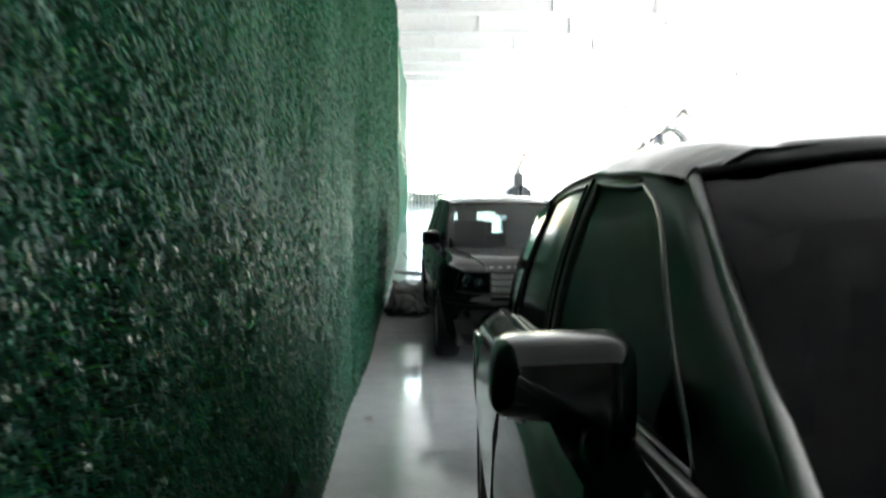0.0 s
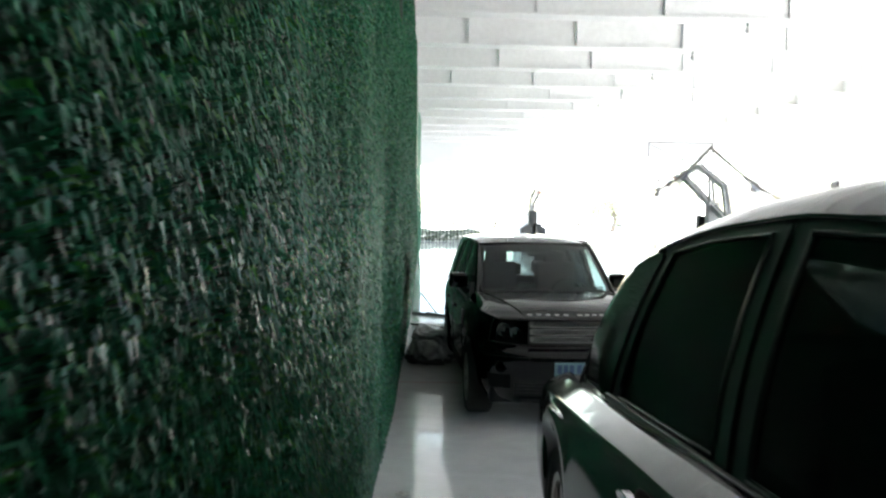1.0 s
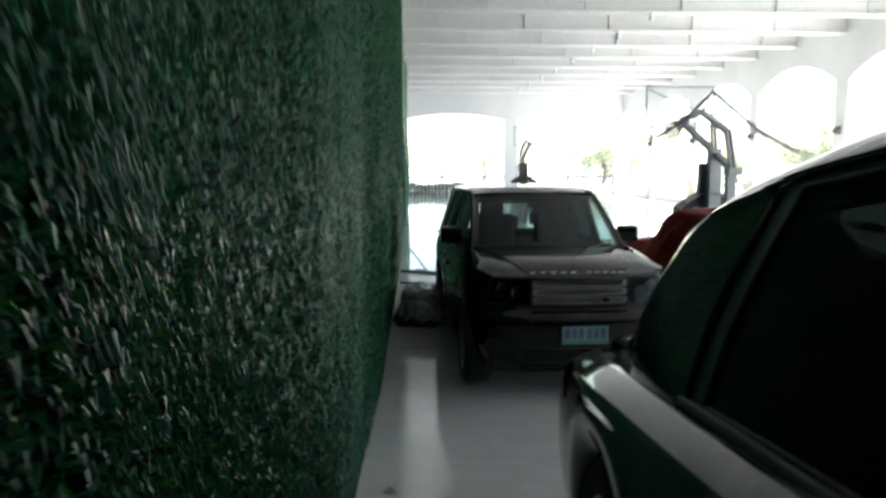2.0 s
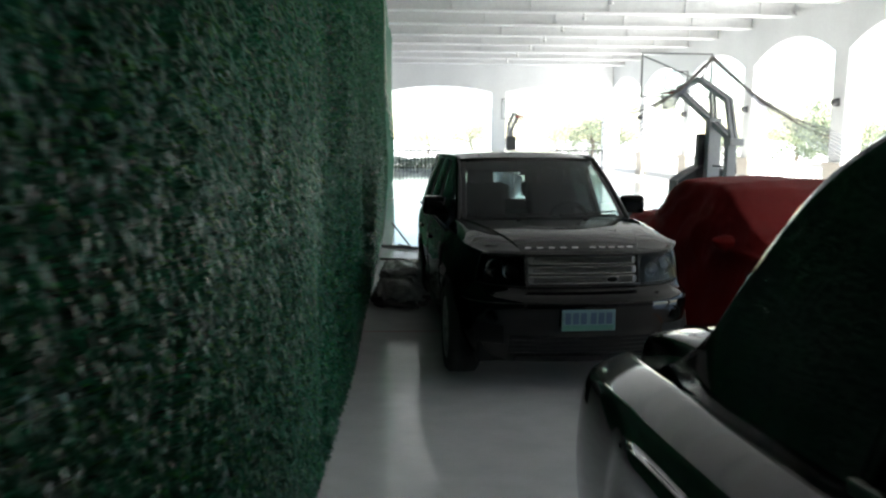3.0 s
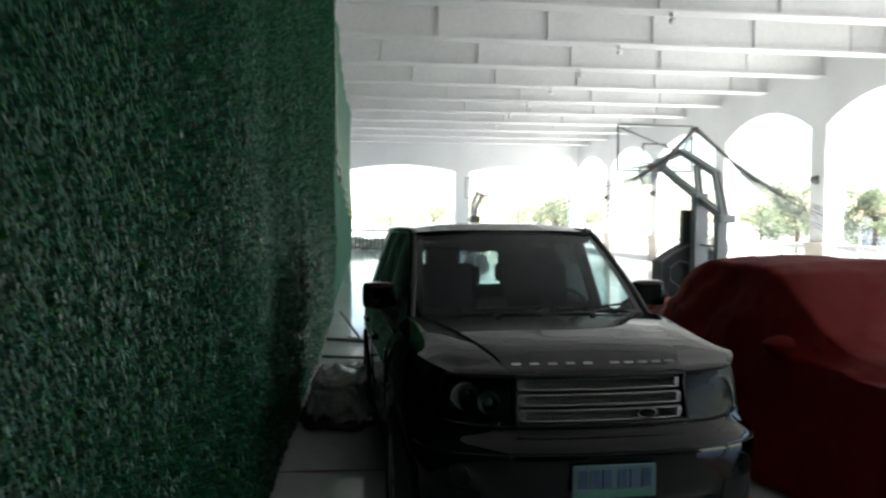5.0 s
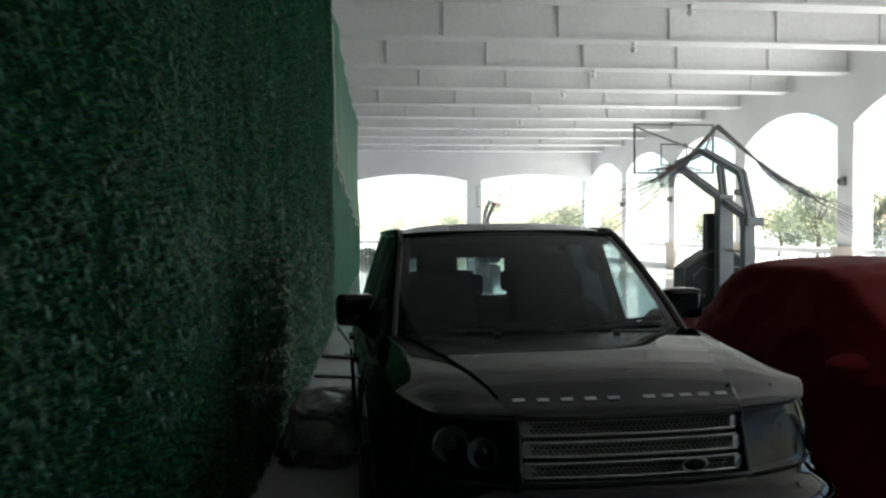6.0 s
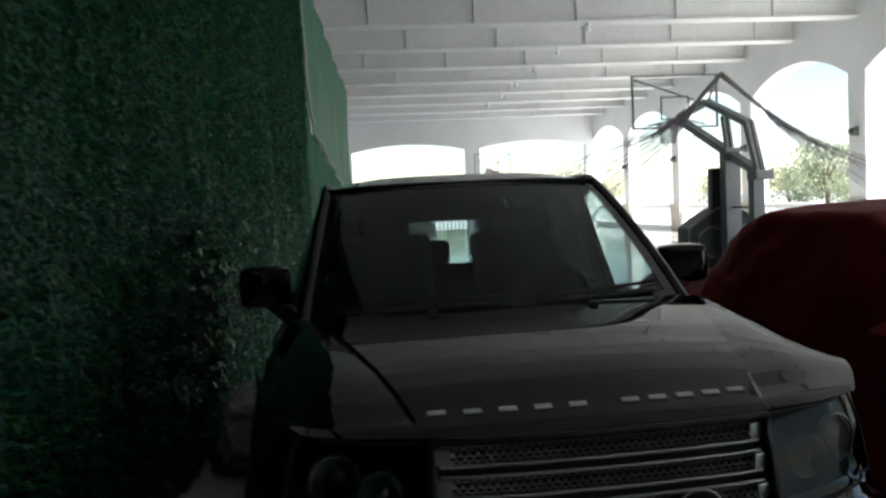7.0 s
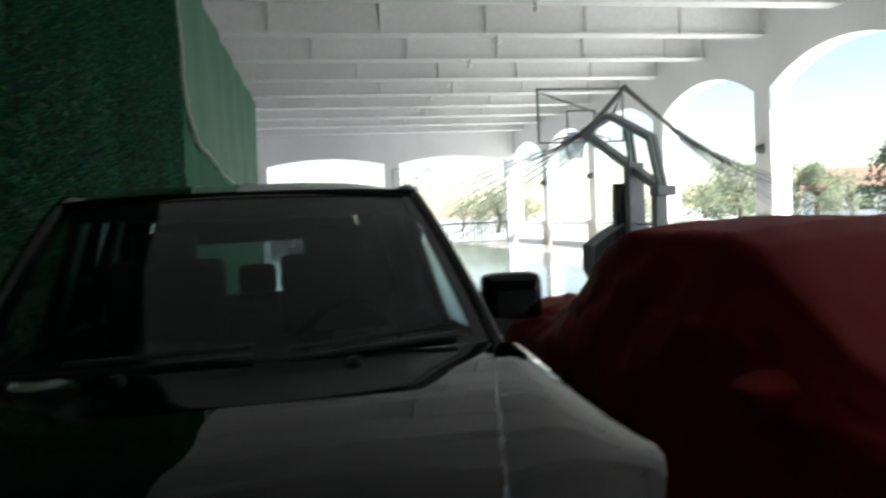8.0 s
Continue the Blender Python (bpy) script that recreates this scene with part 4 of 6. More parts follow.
    part("plate_band", box(-0.19, 0.19, 0.074, 0.078, 0.526, 0.565), M_PLATEGREEN, pl)
    for x in (-0.152, -0.094, -0.036, 0.036, 0.094, 0.152):
        part("plate_bar", box(x - 0.020, x + 0.020, 0.0715, 0.078, 0.572, 0.656), M_PLATEBAR, pl)
    return car


suv()


BELT = [(1.4, 1.082), (2.0, 1.070), (3.0, 1.052), (4.0, 1.026), (4.3, 1.015)]
SIDE_TOP = [(1.4, 1.53), (2.45, 1.54), (2.6, 1.555), (2.9, 1.585), (3.4, 1.59), (3.8, 1.57), (4.2, 1.52), (4.36, 1.485)]
GUTTER = [(1.9, 1.47), (2.0, 1.485), (2.2, 1.52), (2.4, 1.543), (2.6, 1.555), (2.9, 1.585), (3.4, 1.59), (3.8, 1.57), (4.2, 1.52), (4.36, 1.485), (4.5, 1.42), (4.6, 1.31), (4.7, 1.19), (4.8, 1.10), (4.95, 1.04), (5.1, 0.99), (5.3, 0.94)]
CROWN = [(1.9, 1.54), (2.0, 1.562), (2.1, 1.586), (2.3, 1.64), (2.6, 1.69), (3.0, 1.72), (3.6, 1.735), (4.1, 1.70), (4.36, 1.645), (4.5, 1.595), (4.75, 1.44), (5.0, 1.21), (5.1, 1.12), (5.2, 1.04), (5.3, 0.97)]
NARROW = [(1.95, 0.945), (2.2, 0.98), (2.5, 1.0), (4.4, 1.0), (4.75, 0.985), (4.95, 0.955), (5.3, 0.90)]


def soft(table, x, r=0.07):
    """A table's value, rounded at its corners."""
    return sum(lerp_table(table, x + r * k / 2) for k in range(-2, 3)) / 5


def section(y, q, s):
    """The limousine's upper skin at y: q runs from the belt (0) past the gutter (0.55) to the roof's middle (1)."""
    zg, zc, n = soft(GUTTER, y), soft(CROWN, y), soft(NARROW, y)
    if q < 0.55:
        z = 0.93 + (zg - 0.93) * q / 0.55
        v = max(0.0, (z - 0.975) / 0.575)
        return (s * n * (0.854 - 0.150 * v ** 1.2 + 0.022 * math.sin(math.pi * min(v, 1.0))), y, z)
    v = max(0.0, (zg - 0.975) / 0.575)
    x0 = n * (0.866 - 0.150 * v ** 1.2)
    t = (q - 0.55) / 0.45
    # roof: a broad slanted cant rail, then a shallow crown
    if t < 0.4:
        k = t / 0.4
        ax, az = x0 - 0.105 * k, zg + 0.088 * k - 0.022 * k * k
    else:
        k = (t - 0.4) / 0.6
        ax, az = (x0 - 0.105) * (1 - k), zg + 0.066 + max(0.02, zc - zg - 0.066) * (1 - (1 - k) ** 2)
    # tail: rounded in towards the middle
    h = t * math.pi / 2
    bx, bz = x0 * max(0.0, math.cos(h)) ** 1.5, zg + (zc - zg) * math.sin(h) ** 1.5
    k = min(1.0, max(0.0, (y - 4.2) / 0.5))
    k = k * k * (3 - 2 * k)
    return (s * (ax + (bx - ax) * k), y, az + (bz - az) * k)


def mirror_shell(s):
    """Door mirror: a rounded housing that bends down into its own arm, pillowed towards the front."""
    corners = [(1.082, 1.128, 0.03), (1.074, 1.240, 0.035), (0.862, 1.252, 0.05), (0.862, 0.97, 0.01), (0.935, 0.97, 0.01), (0.945, 1.112, 0.03)]
    outline = []
    for i, (x, z, r) in enumerate(corners):
        c = Vector((x, z))
        p = (Vector(corners[i - 1][:2]) - c).normalized() * r
        q = (Vector(corners[(i + 1) % len(corners)][:2]) - c).normalized() * r
        for k in range(7):
            t = k / 6
            outline.append((c + p) * (1 - t) ** 2 + c * 2 * t * (1 - t) + (c + q) * t * t)
    n = len(outline)
    inward = []
    for i in range(n):
        d = (outline[(i + 1) % n] - outline[i - 1]).normalized()
        inward.append(Vector((-d.y, d.x)))
    centre = Vector((0.97, 1.19))
    if (outline[3] + inward[3] * 0.01 - centre).length > (outline[3] - centre).length:
        inward = [-v for v in inward]
    bm, rings = bmesh.new(), []
    for y, d in ((1.716, 0.034), (1.7175, 0.031), (1.721, 0.026), (1.727, 0.020), (1.735, 0.014), (1.745, 0.008), (1.755, 0.004), (1.772, 0.002), (1.80, 0.0), (1.855, 0.0), (1.87, 0.003), (1.874, 0.008)):
        rings.append([bm.verts.new((s * (p.x + v.x * d), y, p.y + v.y * d)) for p, v in zip(outline, inward)])
    for r0, r1 in zip(rings, rings[1:]):
        for k in range(n):
            bm.faces.new((r0[k], r0[(k + 1) % n], r1[(k + 1) % n], r1[k]))
    for ring in (rings[0], rings[-1]):
        bmesh.ops.triangulate(bm, faces=[bm.faces.new(ring)], ngon_method="EAR_CLIP")
    bmesh.ops.recalc_face_normals(bm, faces=bm.faces)
    for a, b in zip(rings[-1], rings[-1][1:] + rings[-1][:1]):
        bm.edges.get((a, b)).smooth = False
    return bm


def limousine():
    tilt = math.degrees(math.atan(SLOPE))
    car = thing("limousine", pose(0.74, 0.35, floor_z(0.35), -tilt, 0, 0.0), "long dark glossy limousine with chrome trim parked on the ramp", "car")
    wheels = (0.86, 4.43)
    width = [(0, 0.74), (0.1, 0.86), (0.3, 0.93), (0.7, 0.965), (1.6, 0.98), (4.6, 0.99), (5.2, 0.965), (5.5, 0.93), (5.7, 0.86), (5.83, 0.72)]
    shoulder = [(0, 0.82), (0.08, 0.95), (0.2, 1.01), (1.0, 1.075), (2.0, 1.088), (2.4, 1.083), (3.0, 1.065), (3.5, 1.045), (4.0, 1.018), (4.5, 0.998), (5.0, 0.980), (5.5, 0.948), (5.72, 0.90), (5.83, 0.78)]
    top = [(0, 0.84), (0.05, 1.03), (0.15, 1.09), (1.0, 1.12), (1.2, 1.10), (1.32, 1.04), (1.6, 0.96), (4.6, 0.95), (4.95, 1.0), (5.3, 1.002), (5.6, 0.965), (5.68, 0.925), (5.76, 0.88), (5.83, 0.79)]
    sill = [(0, 0.32), (0.2, 0.22), (5.5, 0.24), (5.83, 0.36)]
    ys = [0, 0.03, 0.08, 0.16, 0.3, 0.42, 0.45, 0.55, 0.7, 0.86, 1.02, 1.17, 1.27, 1.30, 1.5, 1.95, 2.05, 2.2, 3.0, 3.98, 4.0, 4.1, 4.27, 4.43, 4.59, 4.75, 4.86, 4.89, 5.1, 5.3, 5.5, 5.65, 5.76, 5.82, 5.83]
    body = part("body", loft(stations_for(ys, width, shoulder, top, sill, wheels, 0.43, crease=0.6)), M_PAINT2, car, "dark polished coachwork", smooth=True)
    smooth_mod(body, 2)
    for y in wheels:
        for x in (-0.87, 0.87):
            wheel(car, x, y, 0.40, 0.26, 0.27, 9)
        for s in (-1, 1):
            part("wheel_arch_liner", box(s * 0.5 - 0.18, s * 0.5 + 0.18, y - 0.43, y + 0.43, 0.36, 0.80, 0.02), M_GAP, car)
    part("underbody", box(-0.8, 0.8, 0.3, 5.5, 0.18, 0.36, 0.03), M_TRIM, car)
    part("radiator", prism([(-0.36, 0.55), (0.36, 0.55), (0.36, 1.10), (-0.36, 1.10)], "y", -0.06, 0.10, 0.015), M_CHROME, car)
    for s in (-1, 1):
        # windscreen post with its metal edge, door windows, posts and rails on one curved side
        def side(y, v, out=0.0):
            zt, zb = lerp_table(SIDE_TOP, y), lerp_table(BELT, y)
            z = zb + (zt - zb) * v
            w = (z - 0.975) / (zt - 0.975)
            return (s * (0.850 - 0.150 * max(w, 0.0) ** 1.2 + 0.022 * math.sin(math.pi * w) + out), y, z)

        def front_edge(v):
            return soft([(-0.1, 1.40), (0.05, 1.46), (0.22, 1.55), (0.32, 1.62), (0.43, 1.71), (0.6, 1.86), (0.72, 1.96), (0.80, 2.04), (0.87, 2.13), (0.92, 2.22), (0.96, 2.33), (1.0, 2.50)], 0.179 + 0.821 * v, 0.07)

        def patch(name, left, right, v0, v1, material, out=0.0, label=""):
            def fn(a, b):
                v = v0 + (v1 - v0) * b
                y0, y1 = left(v), right(v)
                return side(y0 + (y1 - y0) * a, v, out)
            return part(name, sheet(fn, 10, 14, 0.004), material, car, label, smooth=True)

        trim = [(0.842, 1.16, 1.07), (0.808, 1.35, 1.157), (0.774, 1.53, 1.230), (0.737, 1.76, 1.335), (0.716, 1.90, 1.418), (0.700, 2.03, 1.500)]

        def post(a, b):
            v = -0.02 + 1.02 * b
            p = Vector(side(front_edge(v), v, 0.004))
            q = Vector((s * lerp_table([(k / 5, c[0]) for k, c in enumerate(trim)], b), lerp_table([(k / 5, c[1]) for k, c in enumerate(trim)], b), lerp_table([(k / 5, c[2]) for k, c in enumerate(trim)], b) - 0.010))
            return p.lerp(q, a) + Vector((s * 0.008, -0.010, 0.005)) * (4 * a * (1 - a))
        part("pillar", sheet(post, 10, 20, 0.012), M_FRAME, car, smooth=True)
        part("screen_trim", tube([(s * x, y, z) for x, y, z in trim], [0.015, 0.014, 0.014, 0.013, 0.012, 0.011], 8), M_SILVER, car, "brushed metal windscreen trim", smooth=True)
        for name, left, right in (("front_window", front_edge, lambda v: 2.83 + 0.02 * v), ("rear_window_side", lambda v: 3.03 + 0.01 * v, lambda v: 4.00 - 0.22 * v)):
            win = patch(name, left, right, 0.05, 0.94, M_TINT, 0.0, "dark tinted door window")
            loop = [side(left(v), v, 0.006) for v in [0.05 + 0.089 * k for k in range(11)]] + [side(left(0.94) + (right(0.94) - left(0.94)) * k / 6, 0.94, 0.006) for k in range(1, 6)]
            loop += [side(right(v), v, 0.006) for v in [0.94 - 0.089 * k for k in range(11)]] + [side(right(0.05) + (left(0.05) - right(0.05)) * k / 6, 0.05, 0.006) for k in range(1, 6)]
            part("window_frame", tube(loop, 0.0055, 6, True), M_FRAME, win, smooth=True)
        patch("pillar", lambda v: 2.825 + 0.02 * v, lambda v: 3.035 + 0.01 * v, 0.0, 0.97, M_FRAME, 0.004)
        part("post_gap", tube([side(2.93 + 0.015 * v, v, 0.006) for v in [0.03 + 0.094 * k for k in range(11)]], 0.006, 5), M_GAP, car)
        patch("top_rail", lambda v: 2.40, lambda v: 3.93, 0.93, 1.01, M_FRAME, 0.004)
        patch("belt_rail", lambda v: 1.45, lambda v: 4.14, -0.06, 0.06, M_FRAME, 0.004)
        patch("rear_rail", lambda v: 3.99 - 0.22 * v, lambda v: 4.17 - 0.22 * v, 0.0, 0.97, M_FRAME, 0.003)
        part("door_gap", tube([side(4.12 - 0.22 * v, v, 0.006) for v in [0.0 + 0.095 * k for k in range(11)]], 0.007, 5), M_GAP, car)
        part("belt_trim", bar_mesh((s * 0.860, 1.47, 1.096), (s * 0.862, 4.14, 1.036), 0.022, 0.018, (0, 0, 1), 0.005), M_SILVER, car, "thin satin metal belt trim")
        part("drip_rail", tube([(section(y, 0.55, s)[0] + s * 0.004, y, section(y, 0.55, s)[2]) for y in [2.08 + 0.1 * k for k in range(20)]], 0.008, 6), M_PAINT2, car, smooth=True)
        # door handles meet at the middle post: flat blades scooped out above, each over a near-black blob for the
        # pocket's shade
        for y0, z0, y1, z1 in ((2.28, 1.008, 2.69, 0.984), (2.71, 0.982, 3.20, 0.952)):
            blade = []
            for k in range(17):
                u = k / 16
                scoop = math.exp(-((u - 0.55) / 0.20) ** 2)
                blade.append((y0 + (y1 - y0) * u, z0 + (z1 - z0) * u + 0.022 * (1 - abs(2 * u - 1) ** 6) - 0.032 * scoop + 0.004))
            blade += [(y0 + (y1 - y0) * k / 8, z0 + (z1 - z0) * k / 8 - 0.018 * (1 - abs(k / 4 - 1) ** 4) - 0.002) for k in range(8, -1, -1)]
            lo, hi = sorted((s * 0.985, s * 1.018))
            h = part("door_handle", prism(blade, "x", lo, hi, 0.004), M_CHROME, car, "chrome door handle")
            ym, zm = y0 + (y1 - y0) * 0.55, z0 + (z1 - z0) * 0.55 + 0.022
            pocket = bmesh.new()
            bmesh.ops.create_uvsphere(pocket, u_segments=16, v_segments=10, radius=1.0, matrix=Matrix.Translation((s * 1.000, ym, zm)) @ Matrix.Diagonal((0.010, 0.09, 0.026, 1)))
            part("pocket_shade", pocket, M_GAP, h, smooth=True)
        part("door_gap", tube([(s * 0.985, 2.70, 0.28), (s * 1.031, 2.70, 0.62), (s * 1.022, 2.70, 0.86), (s * 0.999, 2.70, 0.995), (s * 0.968, 2.70, 1.042), (s * 0.90, 2.70, 1.078)], 0.004, 5), M_GAP, car)
        part("wing_gap", tube([(s * 0.975, 4.52, 0.88), (s * 0.945, 4.52, 0.965), (s * 0.90, 4.50, 0.99)], 0.005, 5), M_GAP, car)
        # door mirror
        dm = part("door_mirror", mirror_shell(s), M_SHELL, car, "large dark door mirror on a broad upright arm", smooth=True)
        part("mirror_glass", box(s * 0.99 - 0.075, s * 0.99 + 0.075, 1.872, 1.878, 1.14, 1.225), M_CHROME, dm)
        part("tail_lamp", box(s * 0.68 - 0.05, s * 0.68 + 0.05, 5.72, 5.78, 0.62, 0.84, 0.015), M_RIMRED, car)
    part("windscreen", quad_pane((-0.83, 1.17, 1.065), (0.83, 1.17, 1.065), (0.69, 2.03, 1.508), (-0.69, 2.03, 1.508), (0, -0.09, 0.10), 12), M_SCREEN, car, "dark tinted windscreen", smooth=True)
    def head_edge(k):
        b = 2 * k * (1 - k)
        return Vector((-0.69 + 1.38 * k, 2.03 - 0.09 * b, 1.508 + 0.10 * b))

    def header_fn(u, v):
        # rounded panel from the glass's top edge back to the roof's front
        lo = head_edge(v) + Vector((0, -0.004, 0.002))
        q = abs(2 * v - 1)
        hi = Vector(section(2.09, 1 - 0.45 * q, 1 if v > 0.5 else -1))
        hi = Vector((lo.x * 0.3 + hi.x * 0.7, hi.y, hi.z + 0.001))
        return lo.lerp(hi, u) + Vector((0, -0.010, 0.016)) * (4 * u * (1 - u))
    part("screen_header", sheet(header_fn, 8, 40, 0.006), M_FRAME, car, smooth=True)
    part("screen_seal", tube([head_edge(k / 24) + Vector((0, -0.004, 0.004)) for k in range(25)], 0.007, 6), M_GAP, car, smooth=True)

    def roof_fn(u, v):
        q = abs(2 * v - 1)
        return section(2.02 + 1.94 * u, 1 - 0.45 * q, 1 if v > 0.5 else -1)
    part("roof", sheet(roof_fn, 30, 40, 0.012), M_PAINT2, car, smooth=True)

    def rear_fn(u, v):
        q = 1 - abs(2 * v - 1)
        y0 = 4.19 - 0.24 * min(1.0, q / 0.55)
        return section(y0 + (5.3 - y0) * u, q, 1 if v > 0.5 else -1)
    rear = sheet(rear_fn, 44, 80, 0.012)
    # the opening for the rear screen
    hole = []
    for f in rear.faces:
        c = f.calc_center_median()
        if 4.57 < c.y < 5.09 and abs(c.x) < section(c.y, 0.69, 1)[0]:
            hole.append(f)
    bmesh.ops.delete(rear, geom=hole, context="FACES")
    part("rear_quarter", rear, M_PAINT2, car, smooth=True)

    def screen_fn(u, v):
        x, y, z = section(4.55 + 0.58 * u, 1 - 0.34 * abs(2 * v - 1), 1 if v > 0.5 else -1)
        return (x, y + 0.004, z + 0.004)
    part("rear_screen", sheet(screen_fn, 14, 24, 0.003), M_REARTINT, car, "dark tinted rear screen", smooth=True)
    profile = [(4.98, 0.995), (5.1, 1.006), (5.2, 1.011), (5.32, 1.010), (5.45, 1.004), (5.56, 0.994), (5.66, 0.978), (5.71, 0.960), (5.735, 0.938), (5.748, 0.90), (5.75, 0.84), (4.98, 0.84)]

    def dome(x):
        return 0.075 * (1 - (x / 0.70) ** 2)
    lid, rings = bmesh.new(), []
    side = [(-0.70, 0.020), (-0.698, 0.012), (-0.692, 0.005), (-0.68, 0.001)]
    for x, drop in side + [(-0.66 + 0.11 * k, 0.0) for k in range(13)] + [(-x, d) for x, d in side[::-1]]:
        rings.append([lid.verts.new((x, y, z - drop + dome(x) if z > 0.85 else z)) for y, z in profile])
    for r0, r1 in zip(rings, rings[1:]):
        for k in range(len(profile)):
            lid.faces.new((r0[k], r0[(k + 1) % len(profile)], r1[(k + 1) % len(profile)], r1[k]))
    lid.faces.new(rings[0])
    lid.faces.new(rings[-1][::-1])
    bmesh.ops.recalc_face_normals(lid, faces=lid.faces)
    for e in lid.edges:
        if e.calc_face_angle(0.0) > 0.7:
            e.smooth = False
    part("boot_lid", lid, M_PAINT2, car, "dark gently domed boot lid", smooth=True)
    part("boot_gap", tube([(x, y, lerp_table(profile[:11], y) + dome(x)) for x, y in ((-0.63, 5.02), (-0.61, 5.1), (-0.60, 5.2), (-0.595, 5.32), (-0.59, 5.45), (-0.587, 5.56), (-0.585, 5.66))], 0.005, 5), M_GAP, car)
    part("dashboard", prism([(1.42, 0.95), (1.48, 1.04), (1.9, 1.07), (2.1, 0.95)], "x", -0.75, 0.75, 0.015), M_TRIM, car)
    for x in (-0.4, 0.4):
        seat_back(car, x, 2.75, 0.70, 0.55, 0.62)
        headrest(car, x, 2.91, 1.24)
    part("rear_bench", box(-0.72, 0.72, 4.2, 4.4, 0.8, 1.25, 0.06), M_SEAT, car, smooth=True)
    part("parcel_shelf", box(-0.66, 0.66, 4.38, 5.06, 1.045, 1.06, 0.004), M_SEAT, car)
    return car


limousine()


def covered_car():
    """A saloon under a fitted cloth cover: three-box outline, softened, with folds."""
    car = thing("covered_car", pose(3.06, 9.22, 0, 0, 0, 9.8), "saloon car hidden under a dark red fitted cloth cover", "car cover")
    top = [(0, 0.62), (0.05, 0.78), (0.18, 0.86), (0.6, 0.94), (1.02, 1.02), (1.25, 1.13), (1.70, 1.43), (1.9, 1.495), (2.6, 1.50), (2.85, 1.43), (3.1, 1.23), (3.3, 1.09), (3.5, 1.04), (4.2, 1.01), (4.36, 0.90), (4.42, 0.6)]
    half = [(0, 0.55), (0.06, 0.68), (0.2, 0.78), (0.5, 0.84), (1.2, 0.865), (3.2, 0.86), (4.0, 0.80), (4.3, 0.70), (4.42, 0.52)]
    roofw = [(0, 0.50), (0.2, 0.66), (1.0, 0.72), (1.4, 0.74), (1.8, 0.69), (2.7, 0.68), (3.1, 0.67), (3.5, 0.66), (4.2, 0.62), (4.42, 0.45)]

    def skin(u, v):
        y = 4.42 * u
        t, w, r = lerp_table(top, y), lerp_table(half, y), lerp_table(roofw, y)
        # from one hem over the top to the other hem
        s = -1 if v < 0.5 else 1
        k = 1 - abs(2 * v - 1)
        belt = min(0.86, t - 0.06)
        if k < 0.40:
            h = k / 0.40
            x, z = w + 0.05 * (1 - h) ** 2, 0.03 + (belt - 0.03) * h
        elif k < 0.72:
            h = (k - 0.40) / 0.32
            x, z = w + (r - w) * h ** 1.1, belt + (t - 0.02 - belt) * h ** 0.85
        else:
            h = (k - 0.72) / 0.28
            x, z = r * (1 - h), t - 0.02 + 0.03 * (1 - (1 - h) ** 3)
        p = Vector((s * x, y, z))
        f = noise.fractal(p * 2.3 + Vector((3, 1, 7)), 0.8, 2.1, 4) * 0.012
        f += 0.010 * math.sin(y * 9 + z * 14 + 4 * noise.noise(p * 1.3)) * max(0, 1 - abs(k - 0.45) * 2.2)
        g = noise.noise(Vector((p.x * 4.5 + p.y * 1.2, p.y * 0.9 - p.z * 1.5, p.z * 1.1 + 5)))
        f += 0.013 * max(0.0, 1 - abs(g) * 6) ** 2 * (0.3 if k > 0.6 and 1.2 < y < 3.2 else 1.0)
        g = noise.noise(Vector((p.x * 2.0 - p.y * 3.5, p.y * 2.2 + p.z * 4.0, 2.0)))
        f += 0.010 * max(0.0, 1 - abs(g) * 6) ** 2 * (0.25 if k > 0.6 and 1.2 < y < 3.2 else 1.0)
        if k > 0.55 and 0.5 < y < 2.2:
            fan = math.atan2(y - 0.55, p.x + 1.2)
            f += 0.011 * max(0.0, 1 - abs(math.sin(fan * 9 + 1.2 * noise.noise(p * 1.1))) * 2.6) * math.sin(math.pi * (y - 0.5) / 1.7)
        drape = 0.02 * math.sin(y * 13 + 3 * noise.noise(p)) * max(0, 0.3 - k) / 0.3
        return (p.x + s * (f + drape), p.y + f * 0.5, p.z + (f if k > 0.3 else 0))
    bm = sheet(skin, 150, 110)
    part("cover", bm, M_RED, car, "dark red cloth with soft folds", smooth=True)
    for end in (0.0, 1.0):
        cap = bmesh.new()
        vs = [cap.verts.new(skin(end, j / 110)) for j in range(111)]
        cap.faces.new(vs)
        bmesh.ops.triangulate(cap, faces=cap.faces)
        part("cover_end", cap, M_RED, car)
    for s in (-1, 1):
        bump = bmesh.new()
        bmesh.ops.create_uvsphere(bump, u_segments=24, v_segments=16, radius=1.0, matrix=Matrix.Translation((s * 0.85, 1.47, 0.985)) @ Matrix.Diagonal((0.14, 0.11, 0.05, 1)))
        for v in bump.verts:
            v.co += Vector((0, 0, 0.012 * noise.noise(v.co * 9)))
            if v.co.z < 0.98:
                v.co.x -= s * (0.98 - v.co.z) * 0.8
                v.co.z -= (0.98 - v.co.z) * 1.5
        part("mirror_pocket", bump, M_RED, car, smooth=True)
    return car


covered_car()


# ---- the green screen along the parked cars ----
SCREEN_TOP, SCREEN_END, TURF_END = 6.08, 37.0, 20.45


